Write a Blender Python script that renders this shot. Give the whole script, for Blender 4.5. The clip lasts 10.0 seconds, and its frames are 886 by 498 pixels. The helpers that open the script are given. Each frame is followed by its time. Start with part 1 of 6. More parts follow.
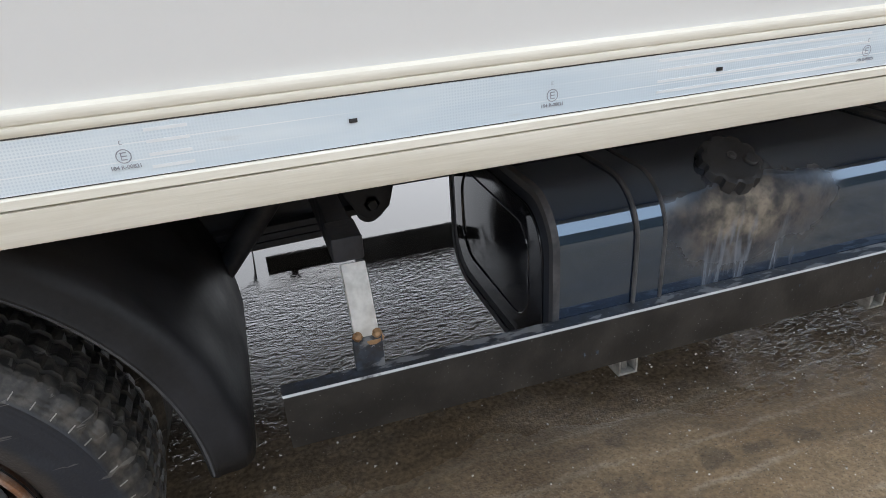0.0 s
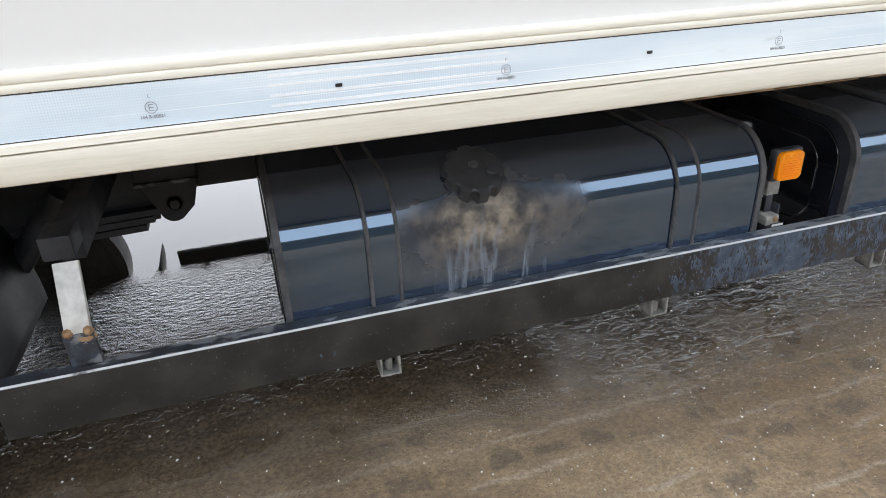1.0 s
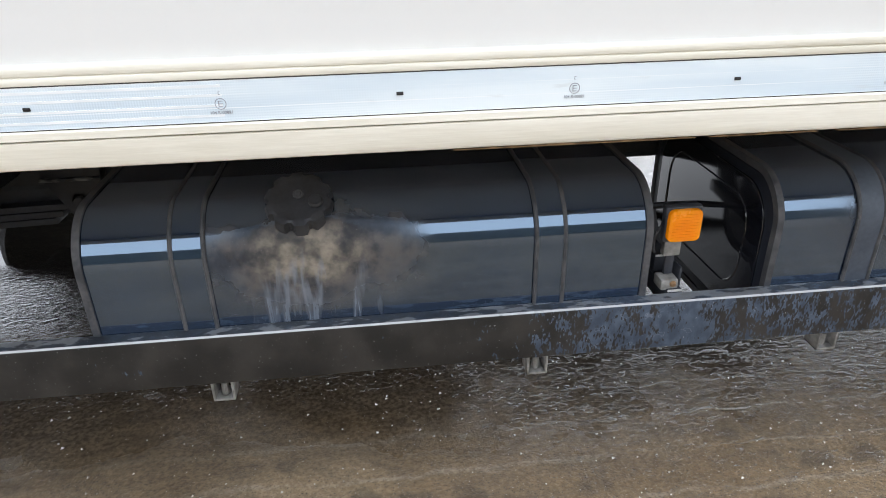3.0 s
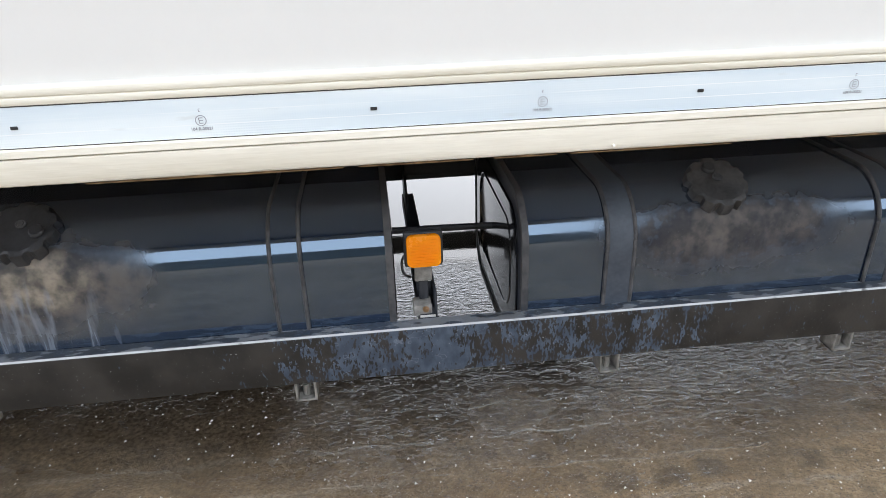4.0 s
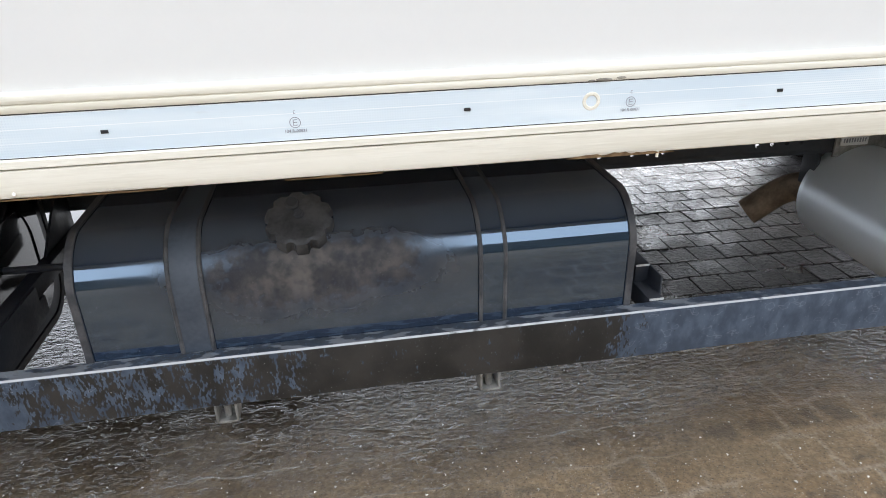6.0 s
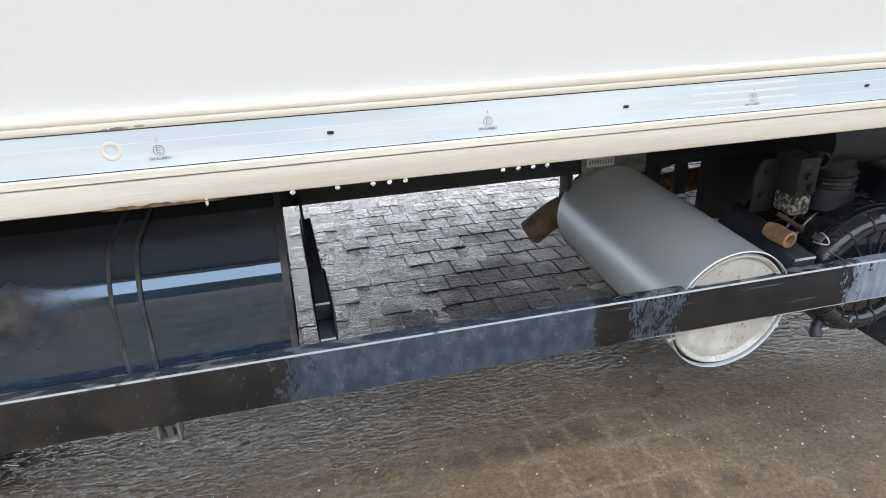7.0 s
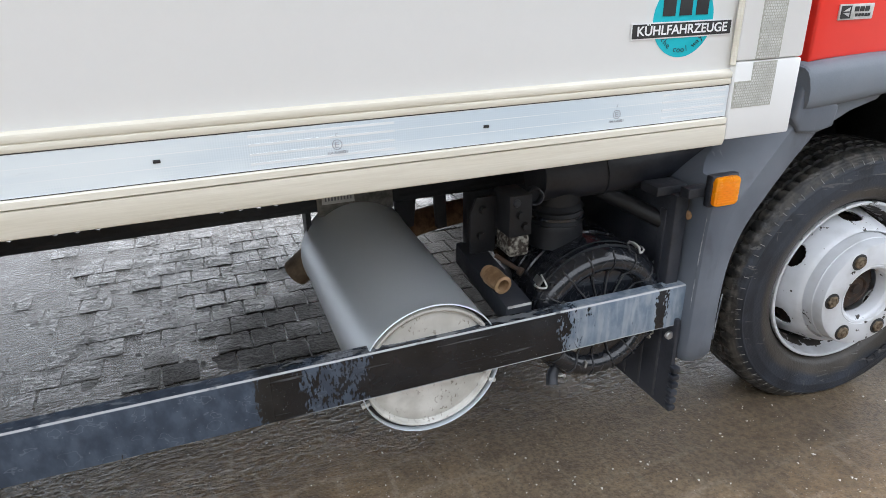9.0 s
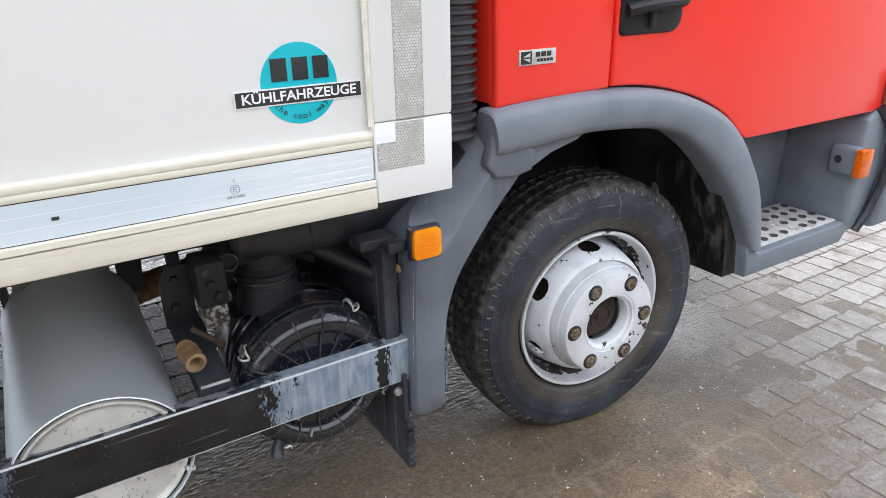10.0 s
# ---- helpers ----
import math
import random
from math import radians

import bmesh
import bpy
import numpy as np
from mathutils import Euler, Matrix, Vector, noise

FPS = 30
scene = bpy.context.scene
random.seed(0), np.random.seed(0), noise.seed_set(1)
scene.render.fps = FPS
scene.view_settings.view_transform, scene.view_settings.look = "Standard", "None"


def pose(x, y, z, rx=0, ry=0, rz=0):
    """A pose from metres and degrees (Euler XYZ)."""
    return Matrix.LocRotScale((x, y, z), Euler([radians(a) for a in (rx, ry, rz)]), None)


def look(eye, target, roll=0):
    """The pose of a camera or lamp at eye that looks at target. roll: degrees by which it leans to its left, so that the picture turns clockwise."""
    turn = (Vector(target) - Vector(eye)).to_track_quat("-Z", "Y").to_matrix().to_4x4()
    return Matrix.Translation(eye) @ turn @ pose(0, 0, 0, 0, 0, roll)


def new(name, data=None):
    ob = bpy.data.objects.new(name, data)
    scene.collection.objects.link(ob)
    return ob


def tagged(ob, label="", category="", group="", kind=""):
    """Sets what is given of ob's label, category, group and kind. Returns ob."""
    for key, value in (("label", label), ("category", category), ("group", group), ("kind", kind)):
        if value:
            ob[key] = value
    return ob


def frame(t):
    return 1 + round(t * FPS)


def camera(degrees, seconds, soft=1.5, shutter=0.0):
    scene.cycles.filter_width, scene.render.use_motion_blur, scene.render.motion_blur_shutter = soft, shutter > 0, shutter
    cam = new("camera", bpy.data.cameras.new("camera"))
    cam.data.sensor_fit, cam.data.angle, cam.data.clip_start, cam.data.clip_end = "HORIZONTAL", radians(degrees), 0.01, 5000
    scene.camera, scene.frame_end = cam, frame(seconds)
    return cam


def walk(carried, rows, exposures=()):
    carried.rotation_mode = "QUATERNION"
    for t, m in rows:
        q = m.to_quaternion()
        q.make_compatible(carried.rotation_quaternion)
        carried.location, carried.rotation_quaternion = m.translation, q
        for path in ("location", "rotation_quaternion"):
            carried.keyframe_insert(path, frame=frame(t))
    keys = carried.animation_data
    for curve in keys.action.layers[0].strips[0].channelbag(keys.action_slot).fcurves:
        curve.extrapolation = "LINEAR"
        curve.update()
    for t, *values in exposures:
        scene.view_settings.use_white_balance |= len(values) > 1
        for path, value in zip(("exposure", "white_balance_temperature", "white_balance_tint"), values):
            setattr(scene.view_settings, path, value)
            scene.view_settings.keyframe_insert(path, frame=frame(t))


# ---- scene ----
cam = camera(68.0, 10.0, soft=0.6)
PATH = [
    (0, (-0.008, -0.676, 1.169), (0.498, 1.044, 0.283), -3.8),
    (0.5, (0.203, -0.73, 1.178), (0.738, 0.979, 0.288), -3.4),
    (1, (0.432, -0.845, 1.173), (0.948, 0.867, 0.278), -2.4),
    (1.5, (0.6, -0.913, 1.169), (0.991, 0.835, 0.28), -1.8),
    (2, (0.762, -0.897, 1.177), (1.056, 0.873, 0.294), -1.5),
    (2.2, (0.805, -0.887, 1.169), (1.073, 0.889, 0.29), -1.3),
    (3.3, (1.09, -0.84, 1.194), (1.255, 0.942, 0.301), -1.3),
    (3.5, (1.193, -0.882, 1.197), (1.351, 0.906, 0.315), -1.4),
    (4, (1.464, -0.877, 1.195), (1.648, 0.919, 0.335), -1.8),
    (4.5, (1.638, -0.819, 1.189), (1.942, 0.964, 0.334), -1.8),
    (5, (1.779, -0.823, 1.18), (2.144, 0.948, 0.325), -1.6),
    (5.2, (1.84, -0.843, 1.18), (2.211, 0.927, 0.326), -1.4),
    (6.3, (2.373, -0.861, 1.21), (2.636, 0.931, 0.362), -1.4),
    (6.5, (2.488, -0.884, 1.219), (2.764, 0.909, 0.376), -1.5),
    (7, (2.755, -0.911, 1.211), (3.209, 0.857, 0.395), -1.6),
    (7.2, (2.828, -0.899, 1.203), (3.335, 0.857, 0.39), -1.5),
    (7.5, (2.939, -0.833, 1.176), (3.491, 0.913, 0.372), -1.5),
    (8, (3.052, -0.769, 1.186), (3.649, 0.965, 0.388), -1.4),
    (8.5, (3.158, -0.773, 1.202), (3.789, 0.951, 0.408), -1.3),
    (8.8, (3.262, -0.832, 1.209), (3.908, 0.89, 0.422), -1.4),
    (9, (3.331, -0.878, 1.21), (3.993, 0.835, 0.418), -1.0),
    (9.3, (3.458, -0.928, 1.213), (4.152, 0.769, 0.413), -1.2),
    (9.5, (3.557, -0.947, 1.217), (4.309, 0.73, 0.428), -0.9),
    (9.7, (3.668, -0.948, 1.229), (4.496, 0.696, 0.447), -1.1),
    (10, (3.747, -0.939, 1.27), (4.715, 0.632, 0.499), -1.1),
]
walk(cam, [(t, look(eye, target, roll)) for t, eye, target, roll in PATH], exposures=[(0, 0.82), (0.5, 1.09), (1, 1.22), (2.5, 1.27), (5.5, 1.28), (7.2, 1.22), (9, 0.97), (10, 1.15)])

# ---- world and light ----
SUN_EL, SUN_AZ = radians(46), radians(20)      # soft sun behind thin cloud, beyond the truck
world = bpy.data.worlds.new("overcast")
scene.world = world
world.use_nodes = True
wn, wl = world.node_tree.nodes, world.node_tree.links
wn.clear()
sky = wn.new("ShaderNodeTexSky")
sky.sky_type, sky.sun_disc = "NISHITA", False
sky.sun_elevation, sky.sun_rotation = SUN_EL, SUN_AZ
sky.air_density, sky.dust_density, sky.ozone_density = 1.0, 6.0, 1.0
hsv = wn.new("ShaderNodeHueSaturation")
hsv.inputs["Saturation"].default_value = 0.25
cloud = wn.new("ShaderNodeMix")
cloud.data_type = "RGBA"
cloud.inputs["Factor"].default_value = 0.75
cloud.inputs["B"].default_value = (9.2, 9.8, 10.85, 1)
bg = wn.new("ShaderNodeBackground")
bg.inputs["Strength"].default_value = 0.15
wout = wn.new("ShaderNodeOutputWorld")
wl.new(sky.outputs[0], hsv.inputs["Color"])
wl.new(hsv.outputs[0], cloud.inputs["A"])
wl.new(cloud.outputs["Result"], bg.inputs["Color"])
wl.new(bg.outputs[0], wout.inputs[0])

sun_data = bpy.data.lights.new("sun", "SUN")
sun_data.energy, sun_data.angle, sun_data.color = 0.7, radians(30), (1.0, 0.97, 0.92)
sun = new("sun", sun_data)
sun_dir = Vector((math.sin(SUN_AZ) * math.cos(SUN_EL), math.cos(SUN_AZ) * math.cos(SUN_EL), math.sin(SUN_EL)))
sun.matrix_world = look(sun_dir * 30, (0, 0, 0))


# ---- materials ----
def mat(name, low, high, rough=(0.4, 0.6), metal=0.0, scale=8.0, fine=120.0, bump=0.1, spec=0.5, stretch=(1, 1, 1), coat=0.0, contrast=(0.35, 0.65), bump_dist=0.002):
    """Two colours mixed by coarse and fine noise, roughness between two values, fine relief."""
    m = bpy.data.materials.new(name)
    m.use_nodes = True
    n, l = m.node_tree.nodes, m.node_tree.links
    b = n["Principled BSDF"]
    tc = n.new("ShaderNodeTexCoord")
    mp = n.new("ShaderNodeMapping")
    mp.inputs["Scale"].default_value = stretch
    l.new(tc.outputs["Object"], mp.inputs["Vector"])
    a = n.new("ShaderNodeTexNoise")
    a.inputs["Scale"].default_value, a.inputs["Detail"].default_value = scale, 6
    f = n.new("ShaderNodeTexNoise")
    f.inputs["Scale"].default_value, f.inputs["Detail"].default_value = fine, 3
    for t in (a, f):
        l.new(mp.outputs[0], t.inputs["Vector"])
    add = n.new("ShaderNodeMath")
    add.operation = "MULTIPLY_ADD"
    add.inputs[1].default_value = 0.3
    l.new(f.outputs["Fac"], add.inputs[0])
    l.new(a.outputs["Fac"], add.inputs[2])
    mr = n.new("ShaderNodeMapRange")
    mr.inputs["From Min"].default_value, mr.inputs["From Max"].default_value = contrast[0] + 0.15, contrast[1] + 0.15
    l.new(add.outputs[0], mr.inputs["Value"])
    mix = n.new("ShaderNodeMix")
    mix.data_type = "RGBA"
    mix.inputs["A"].default_value, mix.inputs["B"].default_value = (*low, 1), (*high, 1)
    l.new(mr.outputs[0], mix.inputs["Factor"])
    l.new(mix.outputs["Result"], b.inputs["Base Color"])
    rr = n.new("ShaderNodeMapRange")
    rr.inputs["To Min"].default_value, rr.inputs["To Max"].default_value = rough
    l.new(mr.outputs[0], rr.inputs["Value"])
    l.new(rr.outputs[0], b.inputs["Roughness"])
    b.inputs["Metallic"].default_value = metal
    b.inputs["Specular IOR Level"].default_value = spec
    b.inputs["Coat Weight"].default_value = coat
    b.inputs["Coat Roughness"].default_value = 0.05
    if bump:
        bp = n.new("ShaderNodeBump")
        bp.inputs["Strength"].default_value, bp.inputs["Distance"].default_value = bump, bump_dist
        l.new(f.outputs["Fac"], bp.inputs["Height"])
        l.new(bp.outputs[0], b.inputs["Normal"])
    return m


class Graph:
    """Helpers for building a node material."""

    def __init__(self, name):
        self.m = bpy.data.materials.new(name)
        self.m.use_nodes = True
        self.n, self.l = self.m.node_tree.nodes, self.m.node_tree.links
        self.b = self.n["Principled BSDF"]
        self.pos = self.n.new("ShaderNodeNewGeometry").outputs["Position"]
        x = self.n.new("ShaderNodeSeparateXYZ")
        self.l.new(self.pos, x.inputs[0])
        self.x, self.y, self.z = x.outputs

    def put(self, value, socket):
        if isinstance(value, (int, float)):
            socket.default_value = value
        elif isinstance(value, tuple):
            socket.default_value = (*value, 1) if len(value) == 3 and socket.type == "RGBA" else value
        else:
            self.l.new(value, socket)

    def calc(self, op, a, b=0.0, c=0.0):
        t = self.n.new("ShaderNodeMath")
        t.operation = op
        for v, s in zip((a, b, c), t.inputs):
            self.put(v, s)
        return t.outputs[0]

    def noise(self, scale, detail=4.0, stretch=(1, 1, 1), shift=(0, 0, 0), distort=0.0):
        mp = self.n.new("ShaderNodeMapping")
        mp.inputs["Scale"].default_value, mp.inputs["Location"].default_value = stretch, shift
        self.l.new(self.pos, mp.inputs["Vector"])
        t = self.n.new("ShaderNodeTexNoise")
        t.inputs["Scale"].default_value, t.inputs["Detail"].default_value, t.inputs["Distortion"].default_value = scale, detail, distort
        self.l.new(mp.outputs[0], t.inputs["Vector"])
        return t.outputs["Fac"]

    def step(self, v, lo, hi, a=0.0, b=1.0):
        t = self.n.new("ShaderNodeMapRange")
        t.interpolation_type = "SMOOTHSTEP"
        for value, s in zip((v, lo, hi, a, b), t.inputs):
            self.put(value, s)
        return t.outputs[0]

    def mix(self, f, a, b):
        t = self.n.new("ShaderNodeMix")
        t.data_type = "RGBA"
        self.put(f, t.inputs["Factor"])
        self.put(a, t.inputs["A"])
        self.put(b, t.inputs["B"])
        return t.outputs["Result"]

    def ramp(self, v, stops):
        t = self.n.new("ShaderNodeValToRGB")
        e = t.color_ramp.elements
        for i, (p, c) in enumerate(stops):
            q = e[i] if i < 2 else e.new(p)
            q.position, q.color = p, (c, c, c, 1)
        self.l.new(v, t.inputs[0])
        return t.outputs[0]

    def bump(self, height, strength, dist=0.003, normal=None):
        t = self.n.new("ShaderNodeBump")
        t.inputs["Distance"].default_value = dist
        self.put(strength, t.inputs["Strength"])
        self.l.new(height, t.inputs["Height"])
        if normal is not None:
            self.l.new(normal, t.inputs["Normal"])
        return t.outputs[0]

    def done(self, color, rough, metal=0.0, spec=0.5, normal=None, coat=0.0, coat_ior=1.5, ior=1.5, coat_rough=0.04):
        for v, k in ((color, "Base Color"), (rough, "Roughness"), (metal, "Metallic"), (spec, "Specular IOR Level"), (coat, "Coat Weight"), (coat_ior, "Coat IOR"), (ior, "IOR")):
            self.put(v, self.b.inputs[k])
        self.b.inputs["Coat Roughness"].default_value = coat_rough
        if normal is not None:
            self.l.new(normal, self.b.inputs["Normal"])
        return self.m


def rail_paint():
    """Black paint with stretches worn to blue-grey primer along the rail, in drips and blots."""
    g = Graph("worn_black_rail")
    u = g.calc("MULTIPLY_ADD", g.x, 1 / 4.7, 0.15 / 4.7)
    stops = [(-0.15, 0.10), (1.1, 0.17), (1.25, 0.36), (1.40, 0.62), (1.6, 0.66), (1.66, 0.48), (2.05, 0.46), (2.15, 0.26), (2.68, 0.22), (2.80, 0.97), (3.36, 0.97), (3.39, 0.0), (3.44, 0.05), (3.455, 0.62), (3.56, 0.55), (3.62, 0.0), (3.96, 0.0), (4.05, 0.62), (4.10, 0.90), (4.262, 0.97), (4.272, 0.0), (4.288, 0.05), (4.296, 0.92), (4.45, 0.9)]
    w = g.ramp(u, [((x + 0.15) / 4.7, v) for x, v in stops])
    blot = g.calc("ADD", g.calc("MULTIPLY", g.noise(42, 8, (1, 1, 0.55)), 0.50), g.calc("MULTIPLY", g.noise(210, 5, (1, 1, 0.40)), 0.50))
    bare = g.step(g.calc("ADD", w, g.calc("MULTIPLY_ADD", blot, 2.4, -1.20)), 0.48, 0.58)
    front = g.step(g.x, 3.36, 3.45)
    edge = g.calc("MULTIPLY", g.step(g.z, 0.5210, 0.5228), g.step(g.y, 0.1895, 0.1880))
    top = g.calc("MULTIPLY", g.step(g.z, 0.5225, 0.5245), g.step(g.noise(60, 8), 0.42, 0.70, 0.25, 0.8))
    bare = g.calc("MAXIMUM", bare, g.calc("MULTIPLY", top, 0.8))
    black = g.mix(g.step(g.noise(12, 6), 0.35, 0.7), g.mix(front, (0.012, 0.012, 0.012), (0.005, 0.006, 0.008)), g.mix(front, (0.031, 0.029, 0.027), (0.013, 0.014, 0.017)))
    pale = g.step(g.x, 3.95, 4.10)
    # pale streaks painted along the glossy black front stretch
    streak = g.calc("MULTIPLY", front, g.calc("MULTIPLY", g.step(g.x, 4.10, 3.98), g.step(g.noise(9, 6, (0.5, 1, 11.0)), 0.62, 0.70)))
    brushed = g.step(g.noise(50, 8, (1.2, 1, 0.22), distort=0.4), 0.44, 0.66)
    primer = g.mix(g.step(g.noise(45, 7, (1, 1, 0.6)), 0.35, 0.7), g.mix(pale, (0.034, 0.047, 0.070), (0.135, 0.18, 0.235)), g.mix(pale, (0.066, 0.088, 0.122), (0.215, 0.26, 0.315)))
    primer = g.mix(g.calc("MULTIPLY", pale, g.calc("MULTIPLY", brushed, 0.40)), primer, (0.42, 0.44, 0.46))
    ring = g.step(g.calc("ABSOLUTE", g.calc("MULTIPLY_ADD", g.noise(26, 2, (1, 1, 1.4), (5, 0, 2)), 2.0, -1.25)), 0.03, 0.0)
    primer = g.mix(g.calc("MULTIPLY", ring, 0.25), primer, (0.24, 0.27, 0.32))
    # top edge line: wear and the bevel's sky highlight, painted pale together
    worn = g.calc("MULTIPLY", edge, g.step(g.noise(25, 7), 0.26, 0.40))
    # bright line along the lower edge, painted pale from x 3.4 forward
    low = g.calc("MULTIPLY", g.step(g.z, 0.4245, 0.4225), g.calc("MULTIPLY", g.step(g.x, 3.40, 3.60), g.step(g.noise(14, 4), 0.30, 0.45)))
    worn = g.calc("MAXIMUM", worn, low)
    flake = g.calc("MULTIPLY", g.step(g.z, 0.5235, 0.5247), g.step(g.calc("ADD", g.calc("MULTIPLY", g.noise(34, 8, (0.6, 1.5, 1)), 0.8), g.calc("MULTIPLY", g.noise(3, 3), 0.4)), 0.60, 0.66))
    worn = g.calc("MAXIMUM", worn, g.calc("MULTIPLY", flake, 0.30))
    spot = g.step(g.noise(210, 2, shift=(2, 2, 5)), 0.70, 0.75)
    worn = g.calc("MAXIMUM", worn, g.calc("MULTIPLY", spot, 0.35))
    paint = g.mix(g.calc("MULTIPLY", streak, 0.22), g.mix(bare, black, primer), (0.30, 0.31, 0.33))
    gloss = g.step(g.x, 3.36, 3.45, 0.36, 0.11)
    return g.done(g.mix(worn, paint, (0.46, 0.475, 0.49)), g.calc("MULTIPLY_ADD", bare, 0.22, gloss), normal=g.bump(g.noise(150, 4), 0.16, 0.002), spec=g.step(g.x, 3.36, 3.45, 0.38, 0.45))


def tank_paint(name, cx, dust_a, dust_b, spread, drip, soil=1.0):
    """Gloss blue-black with dried road dust spread round the filler cap and pale runs below it."""
    g = Graph(name)
    dx = g.calc("DIVIDE", g.calc("SUBTRACT", g.x, cx + 0.015), spread)
    dz = g.calc("DIVIDE", g.calc("SUBTRACT", g.z, 0.668), 0.100)
    d = g.calc("SQRT", g.calc("ADD", g.calc("MULTIPLY", dx, dx), g.calc("MULTIPLY", dz, dz)))
    d = g.calc("ADD", d, g.calc("MULTIPLY_ADD", g.noise(9, 5), 0.8, -0.4))
    d = g.calc("ADD", d, g.calc("MULTIPLY_ADD", g.noise(90, 7), 0.14, -0.07))
    core = g.calc("MULTIPLY", g.step(d, 1.15, 0.15), g.step(g.noise(60, 8), 0.25, 0.60, 0.55, 1.0))
    haze = g.calc("MULTIPLY", g.step(d, 1.60, 0.45), 0.42)
    dust = g.calc("MULTIPLY", g.calc("MULTIPLY", g.calc("MAXIMUM", core, haze), soil), g.step(g.calc("MULTIPLY_ADD", g.noise(14, 5), 0.05, g.z), 0.775, 0.715))
    run = g.calc("MULTIPLY", g.step(g.calc("ABSOLUTE", dx), 0.85, 0.25), g.step(g.noise(52, 7, (1, 1, 0.14), distort=0.4), 0.48, 0.68))
    run = g.calc("MULTIPLY", run, g.calc("MULTIPLY", g.step(g.calc("MULTIPLY_ADD", g.noise(30, 4, (1, 1, 0.3)), 0.10, g.z), 0.72, 0.68), drip))
    film = g.calc("MULTIPLY", g.step(g.noise(3.5, 5), 0.35, 0.75), 0.5)
    base = g.mix(film, (0.008, 0.014, 0.031), (0.019, 0.029, 0.056))
    # up-facing faces take a paler base, a lift for the too dark top
    facing = g.n.new("ShaderNodeSeparateXYZ")
    g.l.new(g.n.new("ShaderNodeNewGeometry").outputs["Normal"], facing.inputs[0])
    top_lift = g.calc("MULTIPLY", g.step(facing.outputs[2], 0.70, 0.98), g.step(g.noise(18, 6), 0.25, 0.70, 0.55, 1.0))
    base = g.mix(top_lift, base, (0.050, 0.054, 0.070))
    fleck = g.step(g.noise(260, 2, shift=(3, 1, 2)), 0.70, 0.76)
    c = g.mix(dust, base, g.mix(g.step(g.noise(24, 7), 0.35, 0.65), dust_a, dust_b))
    c = g.mix(g.calc("MULTIPLY", run, 0.60), c, (0.22, 0.25, 0.30))
    c = g.mix(g.calc("MULTIPLY", fleck, 0.4), c, (0.20, 0.20, 0.21))
    dull = g.calc("MAXIMUM", g.step(dust, 0.03, 0.42), g.calc("MULTIPLY", run, 0.7))
    rough = g.calc("MULTIPLY_ADD", dull, 0.5, g.calc("MULTIPLY_ADD", film, 0.10, 0.045))
    wave = g.bump(g.noise(7, 2), 0.06, 0.004)
    wave = g.bump(g.noise(120, 5), g.calc("MULTIPLY", dull, 0.35), 0.003, wave)
    g.put(g.mix(dull, (0.58, 0.78, 1.0), (0.1, 0.1, 0.1)), g.b.inputs["Specular Tint"])
    return g.done(c, rough, spec=0.5, normal=wave, ior=2.5)


def wet_factors(g):
    ragged = g.calc("MULTIPLY_ADD", g.noise(2.2, 7), 1.4, -0.7)
    wet = g.calc("MULTIPLY", g.step(g.calc("ADD", g.y, g.calc("MULTIPLY", ragged, 0.55)), 0.14, 0.66), g.step(g.calc("ADD", g.x, ragged), 4.1, 2.7))
    # wet reaches under the cab, its damp colour carrying shade there too
    wet = g.calc("MAXIMUM", wet, g.calc("MULTIPLY", g.step(g.calc("ADD", g.y, ragged), 0.30, 0.85), g.step(g.x, 6.5, 5.5)))
    reach = g.calc("MULTIPLY_ADD", g.step(g.x, 1.05, 1.45), 0.30, g.y)
    pool = g.calc("MULTIPLY", g.step(g.calc("ADD", reach, g.calc("MULTIPLY", ragged, 0.35)), 0.85, 1.3), g.step(g.calc("ADD", g.x, g.calc("MULTIPLY", ragged, 0.4)), 2.5, 1.95))
    return wet, pool


